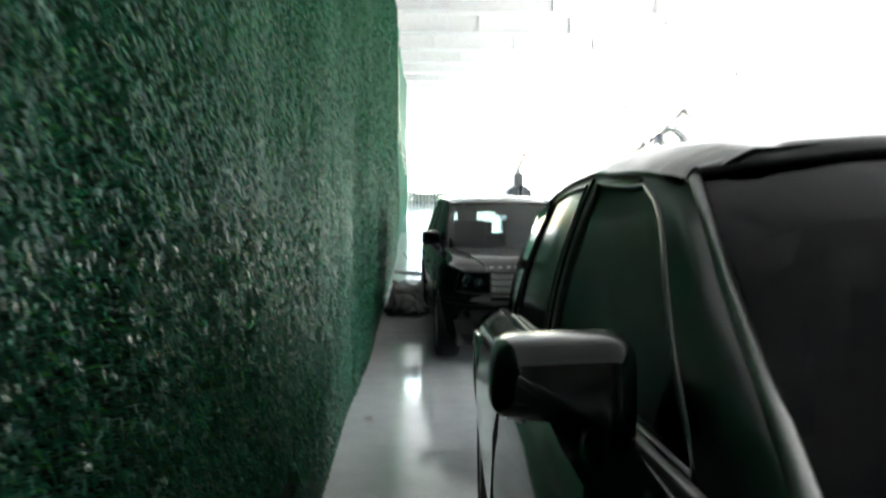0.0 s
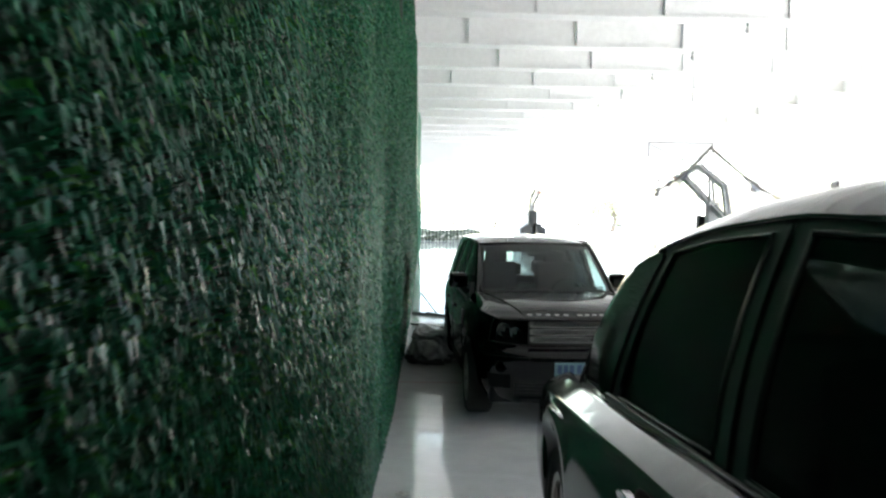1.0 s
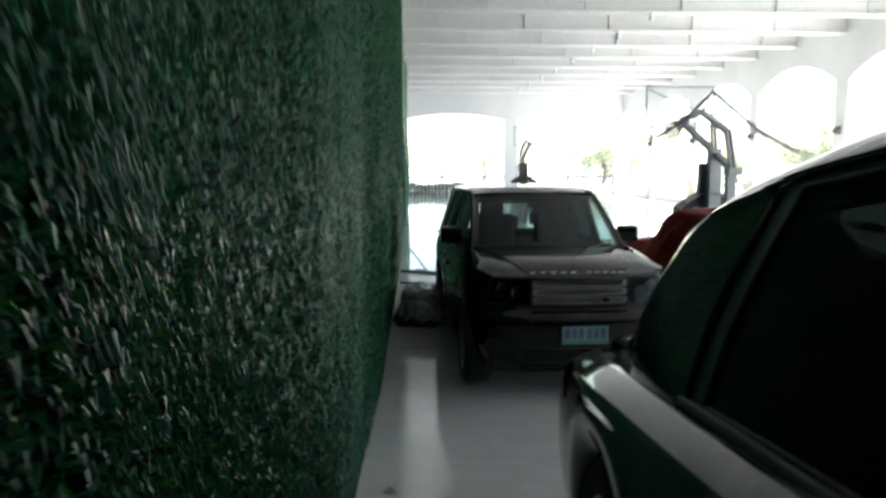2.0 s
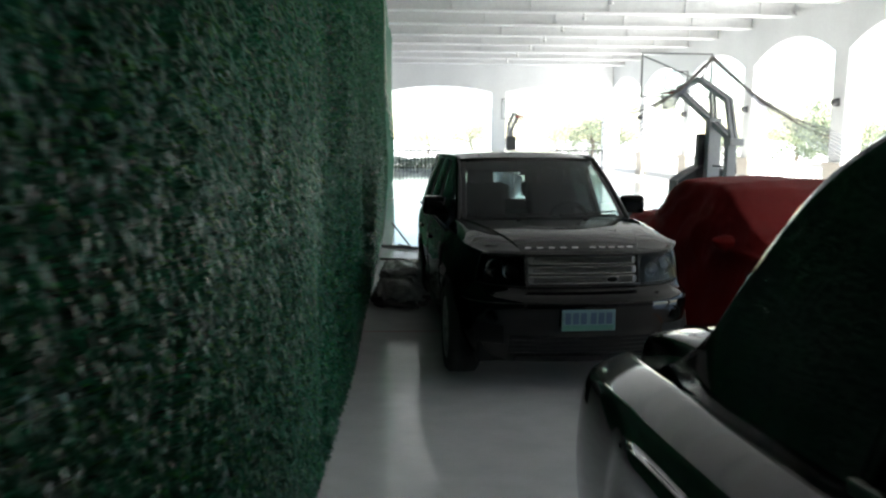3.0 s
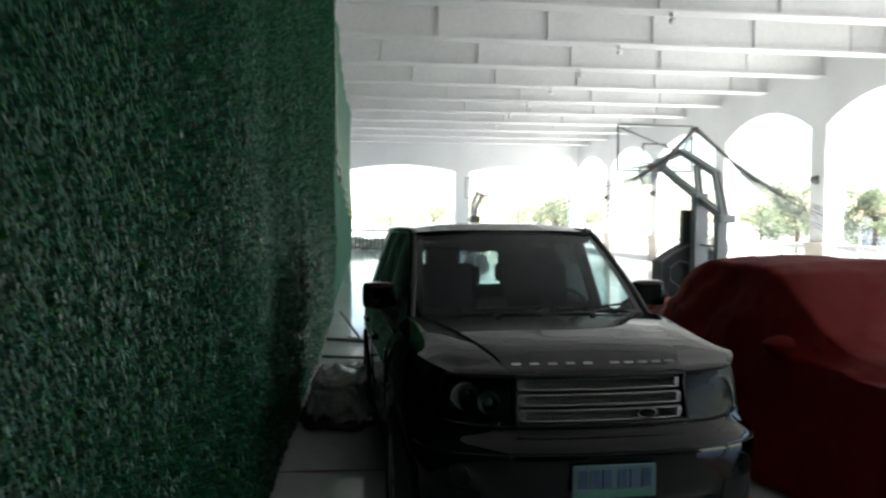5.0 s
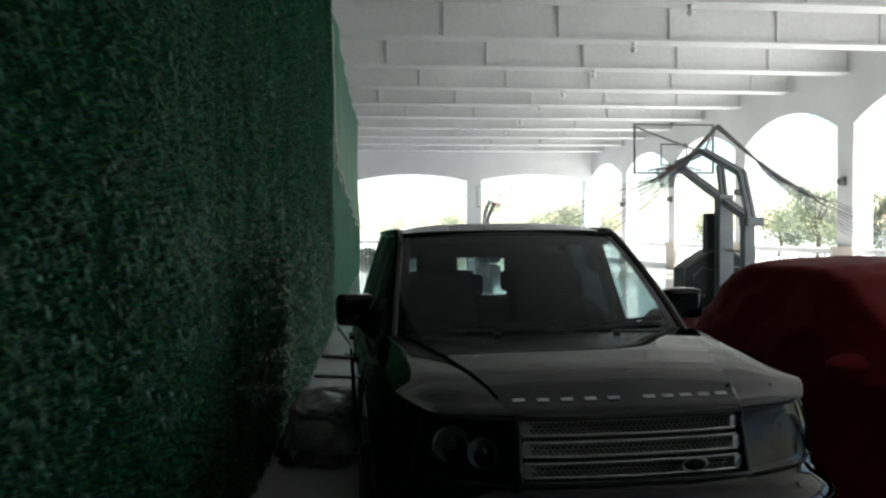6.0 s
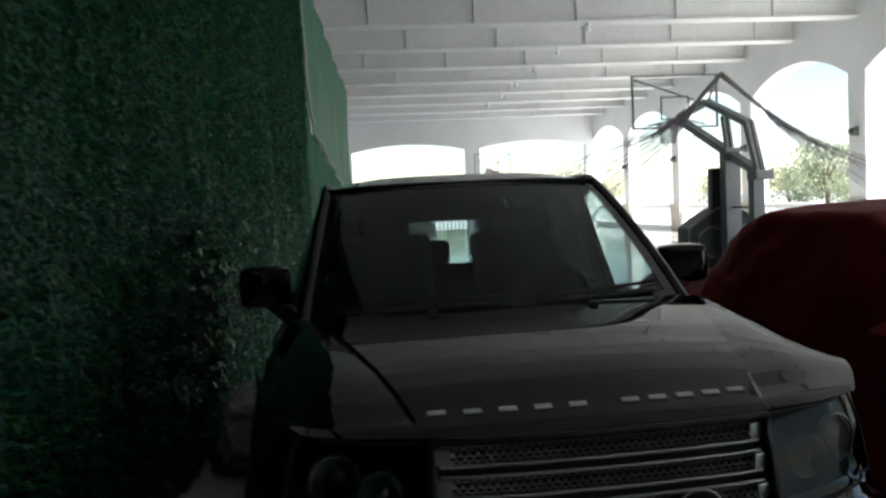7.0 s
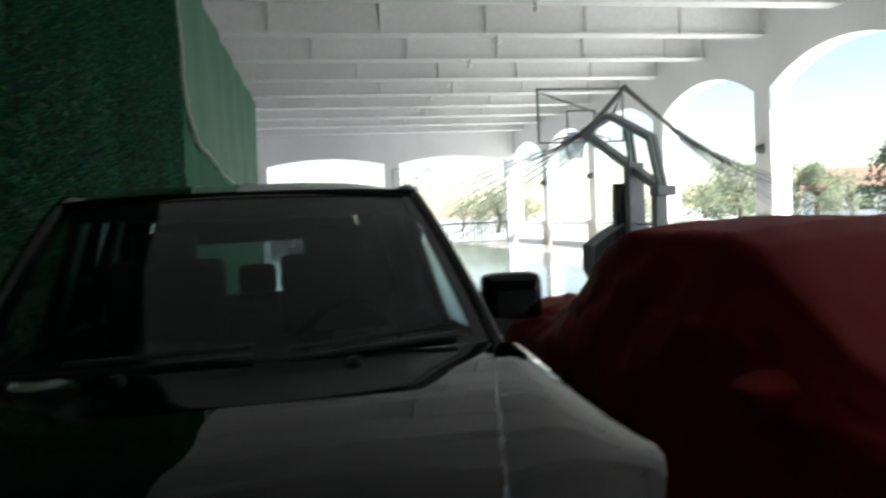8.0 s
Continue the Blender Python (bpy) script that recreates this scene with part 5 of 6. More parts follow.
def screen_x(y, z):
    """The hung turf's face, nearly upright, in shallow waves."""
    x = lerp_table([(-8, -0.80), (2, -0.94), (4, -1.03), (4.9, -1.08), (6.8, -1.22), (10, -1.36), (12.5, -1.48), (17.4, -1.70), (35, -2.58)], y)
    h = max(0.0, z - floor_z(y))
    x += 0.06 * max(0.0, 1 - abs(h - 1.5) / 1.5) * min(1.0, max(0.0, (y - 7) / 4))
    x += (0.03 * math.sin(y * 2.1 + 0.6 * z) + 0.05 * noise.noise(Vector((y * 0.9, z * 0.4, 2.0)))) * min(1.0, h)
    return x


def hem_z(y):
    return floor_z(y) + 0.012


def rope_z(y):
    """The turf's upper edge: up to the ceiling near the cars, dipping far on."""
    return lerp_table([(20.0, 6.05), (20.15, 5.4), (20.3, 4.8), (20.4, 4.2), (20.5, 3.6), (20.9, 3.25), (22, 3.05), (23.5, 2.9), (26.5, 2.65), (33.3, 2.15), (37, 1.85)], y)


def build_screen():
    scr = thing("turf_screen", pose(0, 0, 0), "tall hanging screen of green artificial turf beside the parked cars", "screen", kind="structure")
    near, far = -7.0, SCREEN_END

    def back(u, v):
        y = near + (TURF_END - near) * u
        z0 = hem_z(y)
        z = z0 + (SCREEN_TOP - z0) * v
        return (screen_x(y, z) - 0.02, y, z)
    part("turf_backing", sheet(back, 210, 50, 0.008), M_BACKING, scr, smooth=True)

    def low(u, v):
        y = TURF_END + (far - TURF_END) * u
        z = hem_z(y) + (rope_z(y) - hem_z(y)) * v
        return (screen_x(y, z) - 0.012, y, z)
    part("turf_lower_strip", sheet(low, 60, 14, 0.008), M_TURFFAR, scr, smooth=True)

    def plain(u, v):
        y = 20.0 + (far - 20.0) * u
        z0 = rope_z(y) - 0.05
        z = z0 + (SCREEN_TOP - 0.05 * math.sin(6 * u) - z0) * v
        return (screen_x(y, z) - 0.004 + 0.02 * math.sin(9 * u), y, z)
    part("plain_sheet", sheet(plain, 60, 14, 0.004), M_NETSHEET, scr, "smooth green fabric over the far part of the screen", smooth=True)
    ks = [20.0 + 0.05 * k for k in range(12)] + [20.6 + 0.3 * k for k in range(54)]
    pts = [(screen_x(y, rope_z(y)) + 0.04 + 0.01 * math.sin(k * 1.9), y + 0.02 * math.sin(k * 1.3), rope_z(y)) for k, y in enumerate(ks)]
    part("edge_rope", tube(pts, 0.02, 6), M_ROPE, scr, "pale frayed rope along the turf's edge", smooth=True)
    # turf blades: many small tufts, denser where the camera passes close
    rng = np.random.default_rng(5)
    verts, faces = [], []
    count = 0
    tones = []
    bands = ((0.9, 4.0, 1.0, 3.4, 190000, 0.62), (4.0, 7.5, 0.0, 3.6, 175000, 0.70), (7.5, 12.0, 0.0, 4.2, 110000, 0.9), (12.0, 20.3, 0.0, 6.0, 60000, 1.4))
    for y0, y1, za, zb, n, size in bands:
        for y, q in zip(rng.uniform(y0, y1, n), rng.uniform(0, 1, n)):
            z0 = max(za, hem_z(y))
            z = z0 + (zb - z0) * q
            streak = noise.noise(Vector((y * 5.5, z * 0.7, 4.0))) + 0.5 * noise.noise(Vector((y * 17, z * 5, 9.0)))
            dice = rng.random(6)
            if streak < -0.16 and dice[0] < 0.65:
                continue
            x = screen_x(y, z) - 0.015
            out = (0.016 + 0.036 * dice[1]) * size
            down, side = (-0.008 + 0.044 * dice[2]) * size, 0.032 * (dice[3] + dice[4] - 1) * size
            if dice[0] > 0.7:
                down, side = (dice[2] - 0.5) * 0.06 * size, 0.07 * (dice[3] - 0.5) * size
            w = (0.0036 + 0.0034 * dice[5]) * size
            ang = 2.6 * (dice[4] - 0.5)
            dx, dy, dz = 0.3 * math.sin(ang) * w, math.cos(ang) * w, 0.8 * math.sin(ang) * w
            # each blade stands out, then bends over and hangs
            mx, my, mz = x + out * 0.8, y + side * 0.4, z + 0.012 * size * dice[1]
            tip = (x + out, y + side, mz - (0.004 + abs(down)) * 1.1)
            verts += [(x - dx, y - dy, z - dz), (x + dx, y + dy, z + dz), (mx + dx, my + dy, mz + dz), (mx - dx, my - dy, mz - dz), tip]
            faces += [(count, count + 1, count + 2, count + 3), (count + 3, count + 2, count + 4)]
            tone = 1 if dice[3] < 0.22 else (2 if dice[3] > 0.9 else 0)
            tones += [tone, tone]
            count += 5
    me = bpy.data.meshes.new("turf_blades")
    me.from_pydata(verts, [], faces)
    for one in (M_BLADE, M_BLADEPALE, M_BLADELIME):
        me.materials.append(one)
    me.polygons.foreach_set("material_index", tones)
    ob = new("turf_blades", me)
    ob.parent = scr
    tagged(ob, "short glossy green plastic turf blades", kind="stuff")
    return scr


build_screen()


# ---- basketball stands ----
def bb_stand(name, m, label):
    st = thing(name, m, label, "basketball stand", "basketball stands")
    # local axes: y towards the court, x across
    part("post", box(-0.14, 0.14, -0.11, 0.11, 0.05, 2.35, 0.015), M_HOOP, st)
    part("rear_post", box(-0.10, 0.10, -0.95, -0.78, 0.05, 1.80, 0.015), M_HOOP, st)
    part("base_frame", box(-0.45, 0.45, -1.7, 0.5, 0.06, 0.22, 0.02), M_HOOP, st)
    part("ballast_box", prism([(-1.75, 0.22), (-0.95, 0.22), (-0.95, 0.55), (-1.5, 0.62), (-1.75, 0.5)], "x", -0.42, 0.42, 0.02), M_HOOP, st)
    for s in (-0.045, 0.045):
        part("lower_arm", bar_mesh((s, -1.05, 1.84), (s, 2.05, 3.08), 0.13, 0.07, (0, 0, 1)), M_HOOP, st)
        part("upper_arm", bar_mesh((s, -1.0, 1.86), (s, -0.66, 2.72), 0.11, 0.07, (0, 1, 0)), M_HOOP, st)
        part("upper_arm", bar_mesh((s, -0.68, 2.70), (s, 0.85, 3.26), 0.11, 0.07, (0, 0, 1)), M_HOOP, st)
        part("upper_arm", bar_mesh((s, 0.83, 3.25), (s, 2.02, 3.12), 0.10, 0.07, (0, 0, 1)), M_HOOP, st)
        part("strut", bar_mesh((s, 0.0, 2.3), (s, 0.15, 2.92), 0.09, 0.05), M_HOOP, st)
    part("tail_cap", box(-0.16, 0.16, -1.15, -0.85, 1.76, 1.92, 0.03), M_HOOP, st)
    part("cross_tie", tube([(0.0, -0.1, 1.32), (0.0, -0.82, 1.32)], 0.022, 8), M_HOOP, st)
    part("hose", tube([(0.12, -0.8, 1.75), (0.2, -0.75, 1.2), (0.16, -0.5, 0.75), (0.1, -0.2, 0.45)], 0.02, 6), M_PAD, st, smooth=True)
    # pads: a tall front pad and a six-sided skirt
    part("front_pad", prism([(-0.27, 1.05), (0.27, 1.05), (0.25, 2.02), (-0.25, 2.02)], "y", 0.14, 0.34, 0.02), M_PAD, st)
    for s in (-1, 1):
        skirt = part("base_pad", prism([(s * 0.10, 0.05), (s * 0.48, 0.05), (s * 0.72, 0.55), (s * 0.72, 0.98), (s * 0.48, 1.15), (s * 0.18, 1.32), (s * 0.10, 1.32)], "y", 0.16, 0.62, 0.02), M_PAD, st)
        part("pad_piping", tube([(s * 0.12, 0.148, 1.31), (s * 0.18, 0.148, 1.31), (s * 0.48, 0.148, 1.14), (s * 0.71, 0.148, 0.975), (s * 0.71, 0.148, 0.555), (s * 0.48, 0.148, 0.07)], 0.028, 6), M_PADEDGE, skirt)
        part("pad_piping", tube([(s * 0.14, 0.148, 0.95), (s * 0.34, 0.148, 1.0), (s * 0.54, 0.148, 0.85), (s * 0.52, 0.148, 0.6), (s * 0.30, 0.148, 0.45)], 0.022, 6), M_PADEDGE, skirt)
    # board
    bd = part("backboard", box(-0.88, 0.88, 2.21, 2.225, 2.93, 3.97), M_ACRYL, st, "clear backboard")
    bd.visible_shadow = False
    fr = bmesh.new()
    for x0, x1, z0, z1 in ((-0.9, 0.9, 3.95, 3.985), (-0.9, 0.9, 2.915, 2.95), (-0.9, -0.865, 2.95, 3.95), (0.865, 0.9, 2.95, 3.95)):
        add_box(fr, x0, x1, 2.195, 2.24, z0, z1, 0.004)
    part("board_frame", fr, M_BOARDLINE, bd)
    sq = bmesh.new()
    for x0, x1, z0, z1 in ((-0.30, 0.30, 3.53, 3.56), (-0.30, 0.30, 3.09, 3.12), (-0.30, -0.27, 3.12, 3.53), (0.27, 0.30, 3.12, 3.53)):
        add_box(sq, x0, x1, 2.228, 2.232, z0, z1)
    part("target_square", sq, M_BOARDLINE, bd)
    part("rim", tube([(0.225 * math.cos(2 * math.pi * k / 28), 2.60 + 0.225 * math.sin(2 * math.pi * k / 28), 3.05) for k in range(28)], 0.012, 8, True), M_RIMRED, st)
    part("rim_bracket", box(-0.1, 0.1, 2.23, 2.40, 3.0, 3.08, 0.01), M_RIMRED, st)
    net = bmesh.new()
    for k in range(12):
        a, b = 2 * math.pi * k / 12, 2 * math.pi * (k + 1) / 12
        for d in (1, -1):
            pts = []
            for h in range(5):
                ang = a + d * (b - a) * h * 0.5
                r = 0.222 - 0.022 * h
                pts.append((r * math.cos(ang), 2.60 + r * math.sin(ang), 3.04 - 0.10 * h))
            add_tube(net, pts, 0.006, 4)
    part("hoop_net", net, M_NETTHIN, st, "pale cord net")
    for s in (-1, 1):
        part("board_stay", tube([(s * 0.05, 0.85, 3.24), (s * 0.84, 2.20, 3.90)], 0.018, 6), M_HOOP, st)
        part("board_stay", tube([(s * 0.06, 2.0, 3.08), (s * 0.6, 2.19, 2.98)], 0.018, 6), M_HOOP, st)
    for x in (-0.35, 0.35):
        part("castor", lathe([(-0.03, 0.05), (0.03, 0.05)], 16), M_RUBBER, st, m=pose(x, 0.35, 0.05))
        part("castor", lathe([(-0.03, 0.05), (0.03, 0.05)], 16), M_RUBBER, st, m=pose(x, -1.5, 0.05))
    return st


NEAR_STAND = HALL @ pose(7.12, 20.15, 0)
near_stand = bb_stand("basketball_stand", NEAR_STAND, "grey steel basketball stand with padded base and clear backboard")
far_stand = copy_thing(near_stand, HALL @ pose(7.35, 46.6, 0, 0, 0, 180))


def folded_net():
    """A gathered sports net carried over a prop on the stand's arm, trailing off to both sides."""
    nt = thing("gathered_net", NEAR_STAND @ pose(0, 0.2, 0), "dark gathered sports net draped over a prop, trailing to both sides", "net")
    part("prop", tube([(0, 0.65, 3.22), (0.12, 0.3, 3.68)], 0.014, 6), M_HOOP, nt)
    rng = random.Random(3)
    left, right = Vector((-1.75, 0.1, 2.45)), Vector((3.4, 0.9, 2.0))
    apex = Vector((0.12, 0.3, 3.70))
    for end, n, name in ((left, 9, "net_fall"), (right, 11, "net_fall")):
        bm = bmesh.new()
        for k in range(n):
            pts, rad = [], []
            off = Vector((rng.uniform(-1, 1), rng.uniform(-1, 1), rng.uniform(-1, 1)))
            for i in range(15):
                t = i / 14
                p = apex.lerp(end, t) + Vector((0, 0, -0.22 * math.sin(math.pi * t)))
                p += off * (0.012 + 0.16 * max(0, t - 0.35) ** 1.4) + Vector((0.012 * math.sin(9 * t + k), 0, 0.015 * math.sin(11 * t + 2 * k)))
                pts.append(p)
                rad.append(max(0.004, 0.026 * (1 - 1.05 * t)))
            add_tube(bm, pts, rad, 5)
        part(name, bm, M_NET, nt)
        # the net opens into a thin veil towards its far edge
        bm = bmesh.new()
        foot = apex.lerp(end, 1.75)
        foot.z = max(foot.z, 0.35)
        across = Vector((0.12, 0.5, 0.62)) if end.x > 0 else Vector((-0.12, 0.4, 0.50))
        threads = []
        for k in range(30):
            c = -1 + 2 * k / 29 + rng.uniform(-0.05, 0.05)
            pts = []
            for i in range(13):
                t = i / 12
                p = apex.lerp(end, 0.28 + 0.30 * t) * (1 - t) + apex.lerp(foot, 0.2 + 0.8 * t) * t
                p = p + across * c * t ** 1.2 + Vector((0, 0, -0.30 * math.sin(math.pi * min(1.0, 0.25 + t * 0.75)) + 0.03 * math.sin(6 * t + 1.7 * k)))
                pts.append(p)
            add_tube(bm, pts, 0.0042, 3)
            threads.append(pts)
        for i in range(3, 13, 2):
            add_tube(bm, [t[i] for t in threads], 0.0025, 3)
        tagged(part("cord_tangle", bm, M_NETTHIN, nt), kind="stuff")
    return nt


folded_net()


# ---- small things on the floor ----
def wrapped_bundle():
    b = thing("wrapped_bundle", pose(-1.05, 12.5, 0), "bundle wrapped in crumpled grey plastic beside the screen", "bundle")
    for name, c, r, mt, seed in (("wrap", (0, 0, 0.21), (0.28, 0.42, 0.23), M_PLASTICBAG, 2), ("wrap", (0.06, 0.2, 0.29), (0.22, 0.30, 0.15), M_PLASTICBAG, 8), ("dark_wrap", (-0.02, 0.05, 0.07), (0.33, 0.46, 0.09), M_BAGDARK, 5)):
        bm = bmesh.new()
        bmesh.ops.create_icosphere(bm, subdivisions=5, radius=1.0)
        for v in bm.verts:
            n = v.co.normalized()
            q = Vector([math.copysign(abs(k) ** 0.6, k) for k in n])
            f = 1 + 0.16 * noise.noise(n * 2.1 + Vector((seed, 0, 0)))
            # sharp creases at three sizes
            for freq, deep in ((3.2, 0.15), (7.5, 0.08), (17.0, 0.035)):
                f += deep * (0.5 - 2 * abs(noise.noise(n * freq + Vector((0, seed, freq)))))
            v.co = Vector((q.x * r[0] * f, q.y * r[1] * f, q.z * r[2] * f)) + Vector(c)
            v.co.z = max(v.co.z, 0.004)
        part(name, bm, mt, b, smooth=True)
    return b


wrapped_bundle()


def lying_pole(name, p, q, r, material, label):
    e = thing(name, Matrix.Translation((*p, floor_z(p[1]))), label, "pole")
    d = Vector((q[0] - p[0], q[1] - p[1]))
    part("shaft", tube([(0, 0, r + 0.001), (d.x * 0.5, d.y * 0.5, r + 0.001), (d.x, d.y, r + 0.001)], r, 8), material, e, smooth=True)
    return e


lying_pole("lying_pole", (-1.62, 17.0), (-0.4, 16.5), 0.025, M_STEEL, "thin grey steel pole lying on the floor")
lying_pole("lying_pole", (-1.55, 15.6), (-0.3, 15.3), 0.018, M_STEEL, "thin grey steel pole lying on the floor")
leaning = thing("leaning_stick", pose(-1.35, 17.35, 0), "short stick propped up beside the poles", "stick")
part("shaft", tube([(0, 0, 0.0), (0.22, -0.35, 0.02), (-0.12, 0.1, 0.38)], 0.018, 6), M_STEEL, leaning)


def litter():
    y = 6.79
    e = thing("paper_scrap", pose(-1.015, y, floor_z(y), -5), "small crumpled scrap of pale paper on the ramp", "litter")
    bm = sheet(lambda u, v: (-0.045 + 0.09 * u, -0.03 + 0.06 * v, 0.006 + 0.022 * abs(noise.noise(Vector((u * 5, v * 4, 1)))) + 0.012 * math.sin(5 * u + 3 * v) ** 2), 14, 10, 0.001)
    part("scrap", bm, M_PAPER, e)


litter()


# ---- arcade: balustrades, lamps, railing ----
def baluster_mesh():
    bm = bmesh.new()
    prof = [(0.0, 0.055), (0.06, 0.055), (0.08, 0.035), (0.18, 0.06), (0.30, 0.062), (0.45, 0.035), (0.58, 0.028), (0.64, 0.045), (0.70, 0.045)]
    rings = [[bm.verts.new((r * math.cos(2 * math.pi * k / 8), r * math.sin(2 * math.pi * k / 8), z)) for k in range(8)] for z, r in prof]
    for a, b in zip(rings, rings[1:]):
        for k in range(8):
            bm.faces.new((a[k], a[(k + 1) % 8], b[(k + 1) % 8], b[k]))
    me = bpy.data.meshes.new("baluster")
    bm.to_mesh(me)
    bm.free()
    me.materials.append(M_WHITE)
    return me


BAL = baluster_mesh()


def balustrade(v0, v1, label):
    e = thing("balustrade", HALL @ pose(WALL_U + 0.3, v0, 0), label, "balustrade", "balustrades between the piers", "structure")
    n = v1 - v0
    part("plinth", box(-0.16, 0.16, 0.003, n - 0.003, -0.4, 0.22, 0.01), M_WHITE, e)
    part("handrail", box(-0.15, 0.15, 0.003, n - 0.003, 0.96, 1.12, 0.02), M_WHITE, e)
    count = int((n - 0.2) / 0.26)
    for i in range(count):
        ob = new("baluster", BAL)
        ob.parent = e
        ob.matrix_basis = pose(0, 0.2 + (n - 0.4) * i / (count - 1), 0.24)
    return e


for a, b in zip(PIERS, PIERS[1:]):
    if a > 8:
        balustrade(a + PIER / 2, b - PIER / 2, "white stone balustrade with turned balusters between two piers")
for c in PIERS:
    if c > 8:
        pd = thing("pedestal", HALL @ pose(WALL_U, c, 0), "cream stone pedestal at the foot of a pier", "pedestal", "pier pedestals", "structure")
        part("block", box(-0.09, 0.0, -0.46, 0.46, -0.3, 1.06, 0.012), M_STONE, pd)
        part("cap", box(-0.13, 0.0, -0.50, 0.50, 1.06, 1.18, 0.015), M_STONE, pd)
        lamp = thing("wall_lamp", HALL @ pose(WALL_U - 0.003, c, 3.06), "small dark lamp fixed to the pier", "wall lamp", "lamps on the piers")
        part("plate", box(-0.03, 0.0, -0.07, 0.07, -0.12, 0.14, 0.01), M_LAMPGLASS, lamp)
        part("shade", lathe([(-0.22, 0.05), (-0.20, 0.10), (-0.06, 0.13), (-0.02, 0.08)], 18), M_LAMPGLASS, lamp, smooth=True)


def ceiling_bulb(u, v):
    """A lamp holder and bulb under a beam's flange."""
    e = thing("ceiling_bulb", HALL @ pose(u, v, BEAM_Z), "pale unlit bulb in a holder under a ceiling beam", "ceiling lamp", "bulbs under the beams")
    part("holder", lathe([(0.0, 0.065), (0.02, 0.065), (0.03, 0.045), (0.09, 0.04)], 18), M_WHITE, e, smooth=True, m=pose(0, 0, 0, 0, 90))
    bulb = bmesh.new()
    bmesh.ops.create_uvsphere(bulb, u_segments=18, v_segments=12, radius=0.075, matrix=Matrix.Translation((0, 0, -0.145)))
    part("bulb", bulb, M_BULB, e, "frosted glass bulb", smooth=True)


for k in range(-7, 7):
    ceiling_bulb(6.88, 27.1 + 3.04 * k)


def iron_railing(u0, u1):
    e = thing("iron_railing", HALL @ pose(u0, FAR_V + 0.25, 0), "grey iron railing with upright bars across the far arch", "railing", "railings", "structure")
    n = u1 - u0
    part("top_rail", box(0.003, n - 0.003, -0.04, 0.04, 1.12, 1.20, 0.008), M_IRON, e)
    part("bottom_rail", box(0.003, n - 0.003, -0.02, 0.02, 0.10, 0.14, 0.006), M_IRON, e)
    me = bpy.data.meshes.new("picket")
    bm = box(-0.02, 0.02, -0.02, 0.02, 0.0, 1.12)
    bm.to_mesh(me)
    bm.free()
    me.materials.append(M_IRON)
    count = int(n / 0.22)
    for i in range(count + 1):
        ob = new("picket", me)
        ob.parent = e
        ob.matrix_basis = pose(0.05 + (n - 0.1) * i / count, 0, 0)


iron_railing(0.55, 6.92)
iron_railing(7.72, 13.9)


# ---- outside ----
def tree(m, height, spread, seed, leaf, label, conical=False, leaves=3200):
    rng = random.Random(seed)
    e = thing("tree", m, label, "tree", "trees outside")
    trunk = bmesh.new()
    add_tube(trunk, [(0, 0, -0.3), (0.05 * spread, 0, height * 0.25), (0.02, 0.05, height * 0.55), (0, 0, height * (0.98 if conical else 0.8))], [0.045 * height, 0.035 * height, 0.02 * height, 0.006 * height], 8)
    clumps = []
    for k in range(60 if conical else 30):
        if conical:
            t = rng.uniform(0.12, 1.0)
            r = spread * 0.5 * (1.05 - t) * rng.uniform(0.35, 1.0)
            a = rng.uniform(0, 6.28)
            c = Vector((r * math.cos(a), r * math.sin(a), height * t))
            size = spread * 0.13 * (1.25 - t)
        else:
            a, el, r = rng.uniform(0, 6.28), rng.uniform(-0.75, 1.4), rng.uniform(0.35, 1.0)
            c = Vector((spread * 0.5 * r * math.cos(a) * math.cos(el), spread * 0.5 * r * math.sin(a) * math.cos(el), height * (0.42 + 0.50 * r * math.sin(el))))
            size = spread * rng.uniform(0.10, 0.19)
        clumps.append((c, size))
        if k % 3 == 0:
            root = Vector((0, 0, height * (0.9 * c.z / height - 0.08 if conical else rng.uniform(0.3, 0.55))))
            add_tube(trunk, [root, root.lerp(c, 0.55) + Vector((0, 0, 0.03 * height)), c], [0.012 * height, 0.008 * height, 0.003 * height], 5)
    part("trunk", trunk, M_BARK, e)
    verts, faces = [], []
    for i in range(leaves):
        c, size = clumps[rng.randrange(len(clumps))]
        d = Vector((rng.gauss(0, 1), rng.gauss(0, 1), rng.gauss(0, 0.8))) * size * 0.55
        p = c + d
        q = Euler((rng.uniform(0, 6.28), rng.uniform(0, 6.28), rng.uniform(0, 6.28))).to_matrix()
        s = height * rng.uniform(0.012, 0.03)
        n = len(verts)
        for x, y in ((-s, 0), (0, -s * 0.55), (s, 0), (0, s * 0.55)):
            verts.append(tuple(p + q @ Vector((x, y, 0))))
        faces.append((n, n + 1, n + 2, n + 3))
    me = bpy.data.meshes.new("crown")
    me.from_pydata(verts, [], faces)
    me.materials.append(leaf)
    ob = new("crown", me)
    ob.parent = e
    return e


def bearing(deg, dist):
    """Plan point seen from the middle of the walk, degrees right of the cars' own axis."""
    return pose(-0.3 + dist * math.sin(radians(deg)), 6.5 + dist * math.cos(radians(deg)), -0.45)


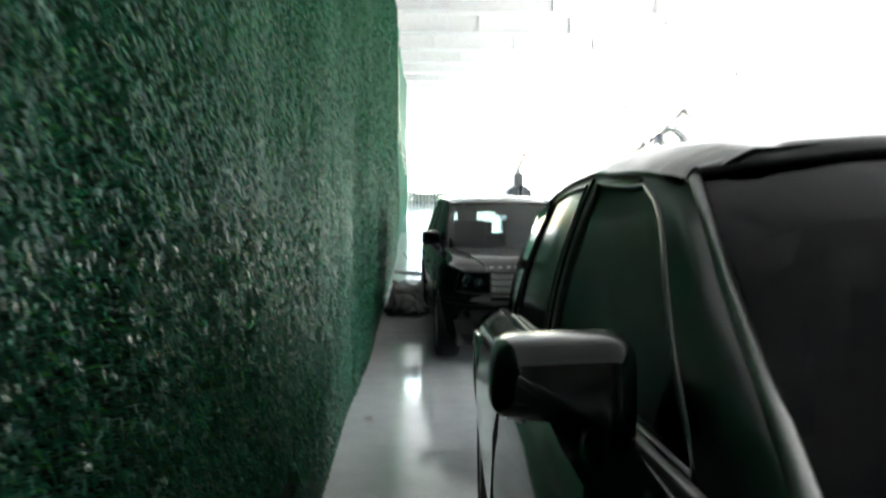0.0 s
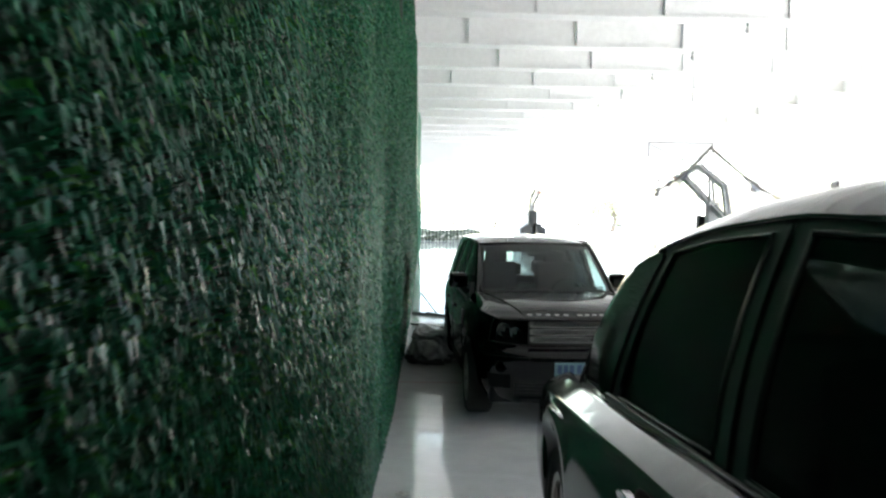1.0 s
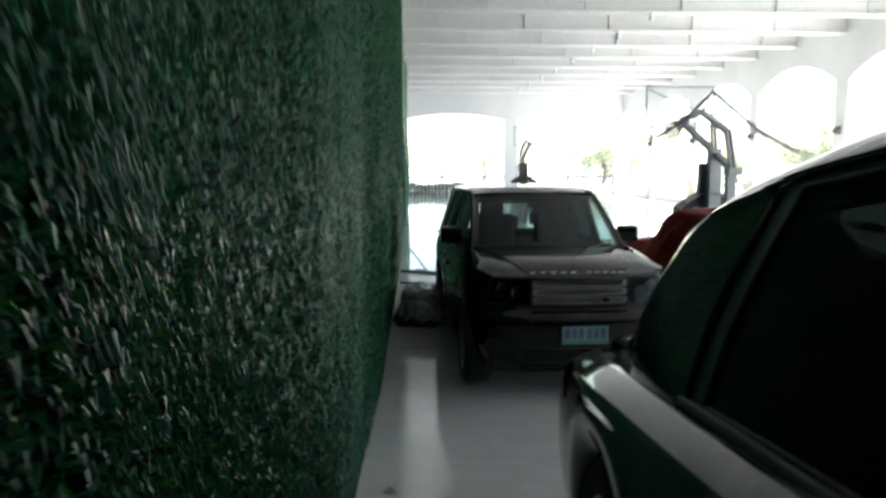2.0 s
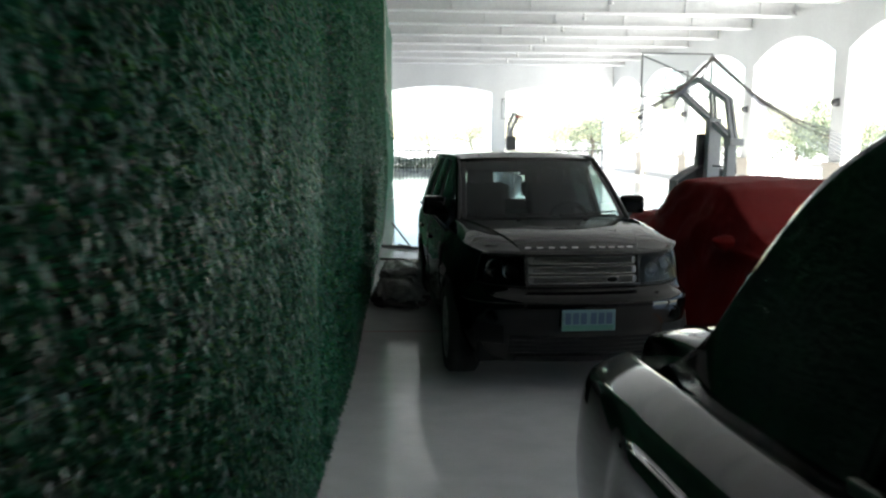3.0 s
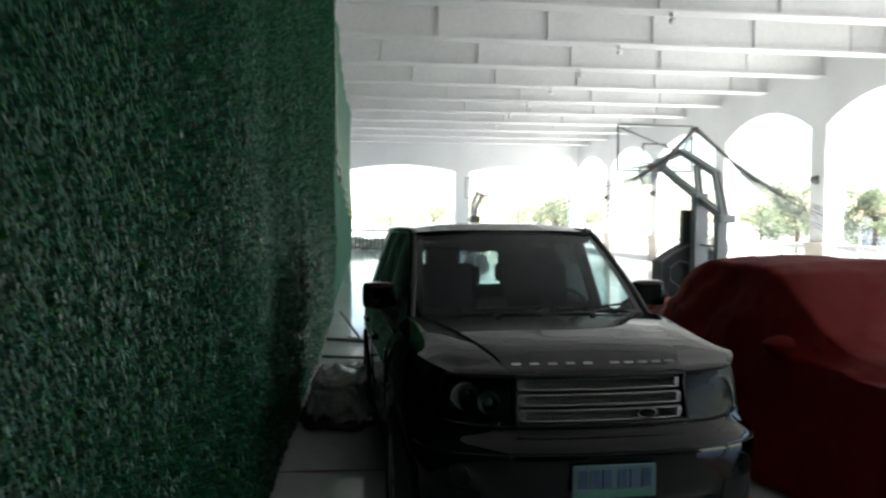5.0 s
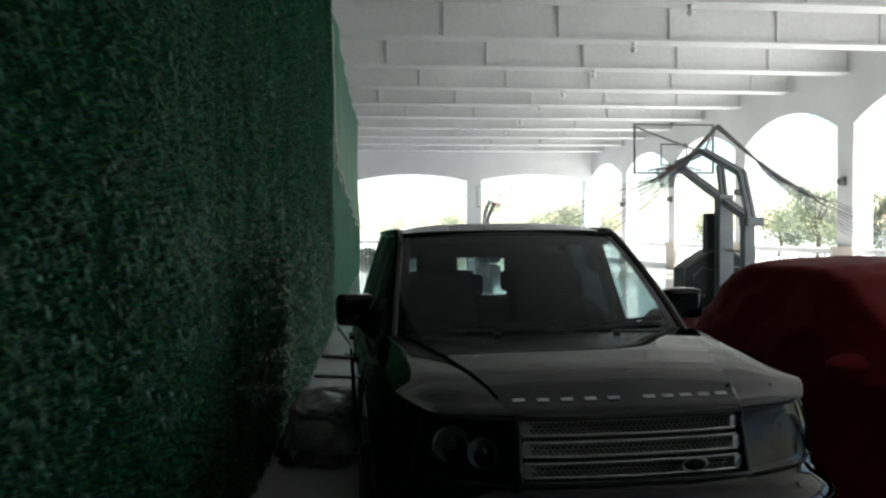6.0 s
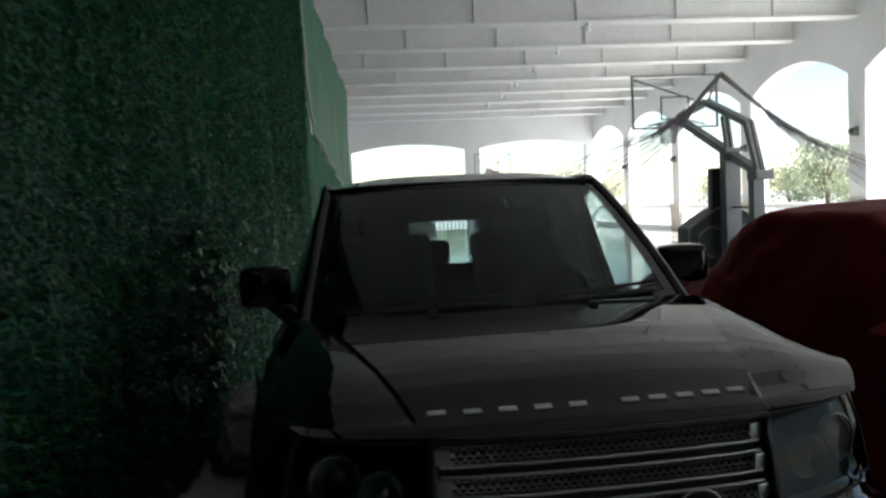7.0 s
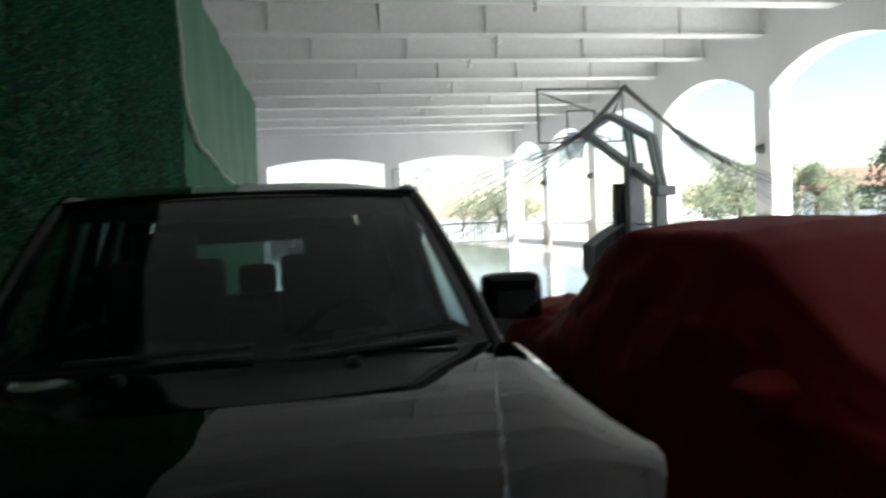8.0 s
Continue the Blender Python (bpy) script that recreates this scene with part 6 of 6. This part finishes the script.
for deg, dist, h, sp, seed, kind in ((2.2, 95, 4.6, 8, 1, 0), (11.3, 88, 5.6, 8, 2, 0), (8.6, 100, 4.4, 9, 3, 0), (13.2, 92, 4.6, 7, 12, 0), (21.0, 62, 3.4, 5, 5, 0), (25.6, 66, 4.6, 5.5, 6, 0), (27.9, 60, 5.4, 5.5, 7, 0), (32.6, 66, 5.8, 5.0, 8, 0), (34.6, 70, 4.6, 6, 13, 0), (37.6, 52, 7.5, 5, 9, 1), (29.8, 75, 4.6, 5.0, 10, 0), (-1.0, 110, 4.4, 9, 11, 0)):
    if kind:
        tree(bearing(deg, dist), h, sp, seed, M_LEAFDARK, "dark tapering conifer beyond the balustrade", True)
    else:
        tree(bearing(deg, dist), h, sp, seed, M_LEAF, "sunlit leafy green tree beyond the arches")


def hedge(u0, u1, v, h, seed):
    """A loose row of shrubs: many small leaves over short stems."""
    e = thing("hedge", HALL @ pose(u0, v, -0.45), "loose sunlit green hedge behind the iron railing", "hedge")
    rng = random.Random(seed)
    stems = bmesh.new()
    n = int((u1 - u0) / 0.5)
    for i in range(n):
        x = (i + 0.5) * (u1 - u0) / n
        add_tube(stems, [(x, 0, 0), (x + rng.uniform(-0.1, 0.1), 0.05, h * 0.5), (x + rng.uniform(-0.2, 0.2), rng.uniform(-0.1, 0.1), h * 0.85)], [0.03, 0.02, 0.008], 5)
    part("stems", stems, M_BARK, e)
    verts, faces = [], []
    for i in range(6000):
        x = rng.uniform(0, u1 - u0)
        top = h * (0.80 + 0.25 * noise.noise(Vector((x * 0.9, seed, 0.3))))
        p = Vector((x, rng.gauss(0, 0.28), top * (0.12 + 0.88 * rng.random() ** 0.7)))
        r = Euler((rng.uniform(0, 6.28), rng.uniform(0, 6.28), rng.uniform(0, 6.28))).to_matrix()
        s = rng.uniform(0.04, 0.09)
        k = len(verts)
        verts += [tuple(p + r @ Vector(c)) for c in ((-s, 0, 0), (0, -s * 0.5, 0), (s, 0, 0), (0, s * 0.5, 0))]
        faces.append((k, k + 1, k + 2, k + 3))
    me = bpy.data.meshes.new("foliage")
    me.from_pydata(verts, [], faces)
    me.materials.append(M_LEAF)
    ob = new("foliage", me)
    ob.parent = e
    return e


hedge(0.2, 5.2, 52.6, 1.45, 4)


def house(m):
    h = thing("house", m, "low house with a red tiled roof among the trees", "house")
    part("wall", box(-5, 5, -3, 3, 0, 3.0, 0.02), M_WHITE, h)
    part("roof", prism([(-3.8, 3.0), (3.8, 3.0), (0, 5.0)], "x", -5.6, 5.6), M_ROOFTILE, h)
    for x in (-3, 0, 3):
        w = part("window", box(x - 0.6, x + 0.6, -3.04, -2.98, 1.0, 2.2), M_TRIM, h)
        part("sill", box(x - 0.7, x + 0.7, -3.1, -3.0, 0.9, 1.0), M_WHITE, w)


house(bearing(35.4, 85) @ pose(0, 0, 0, 0, 0, -30))
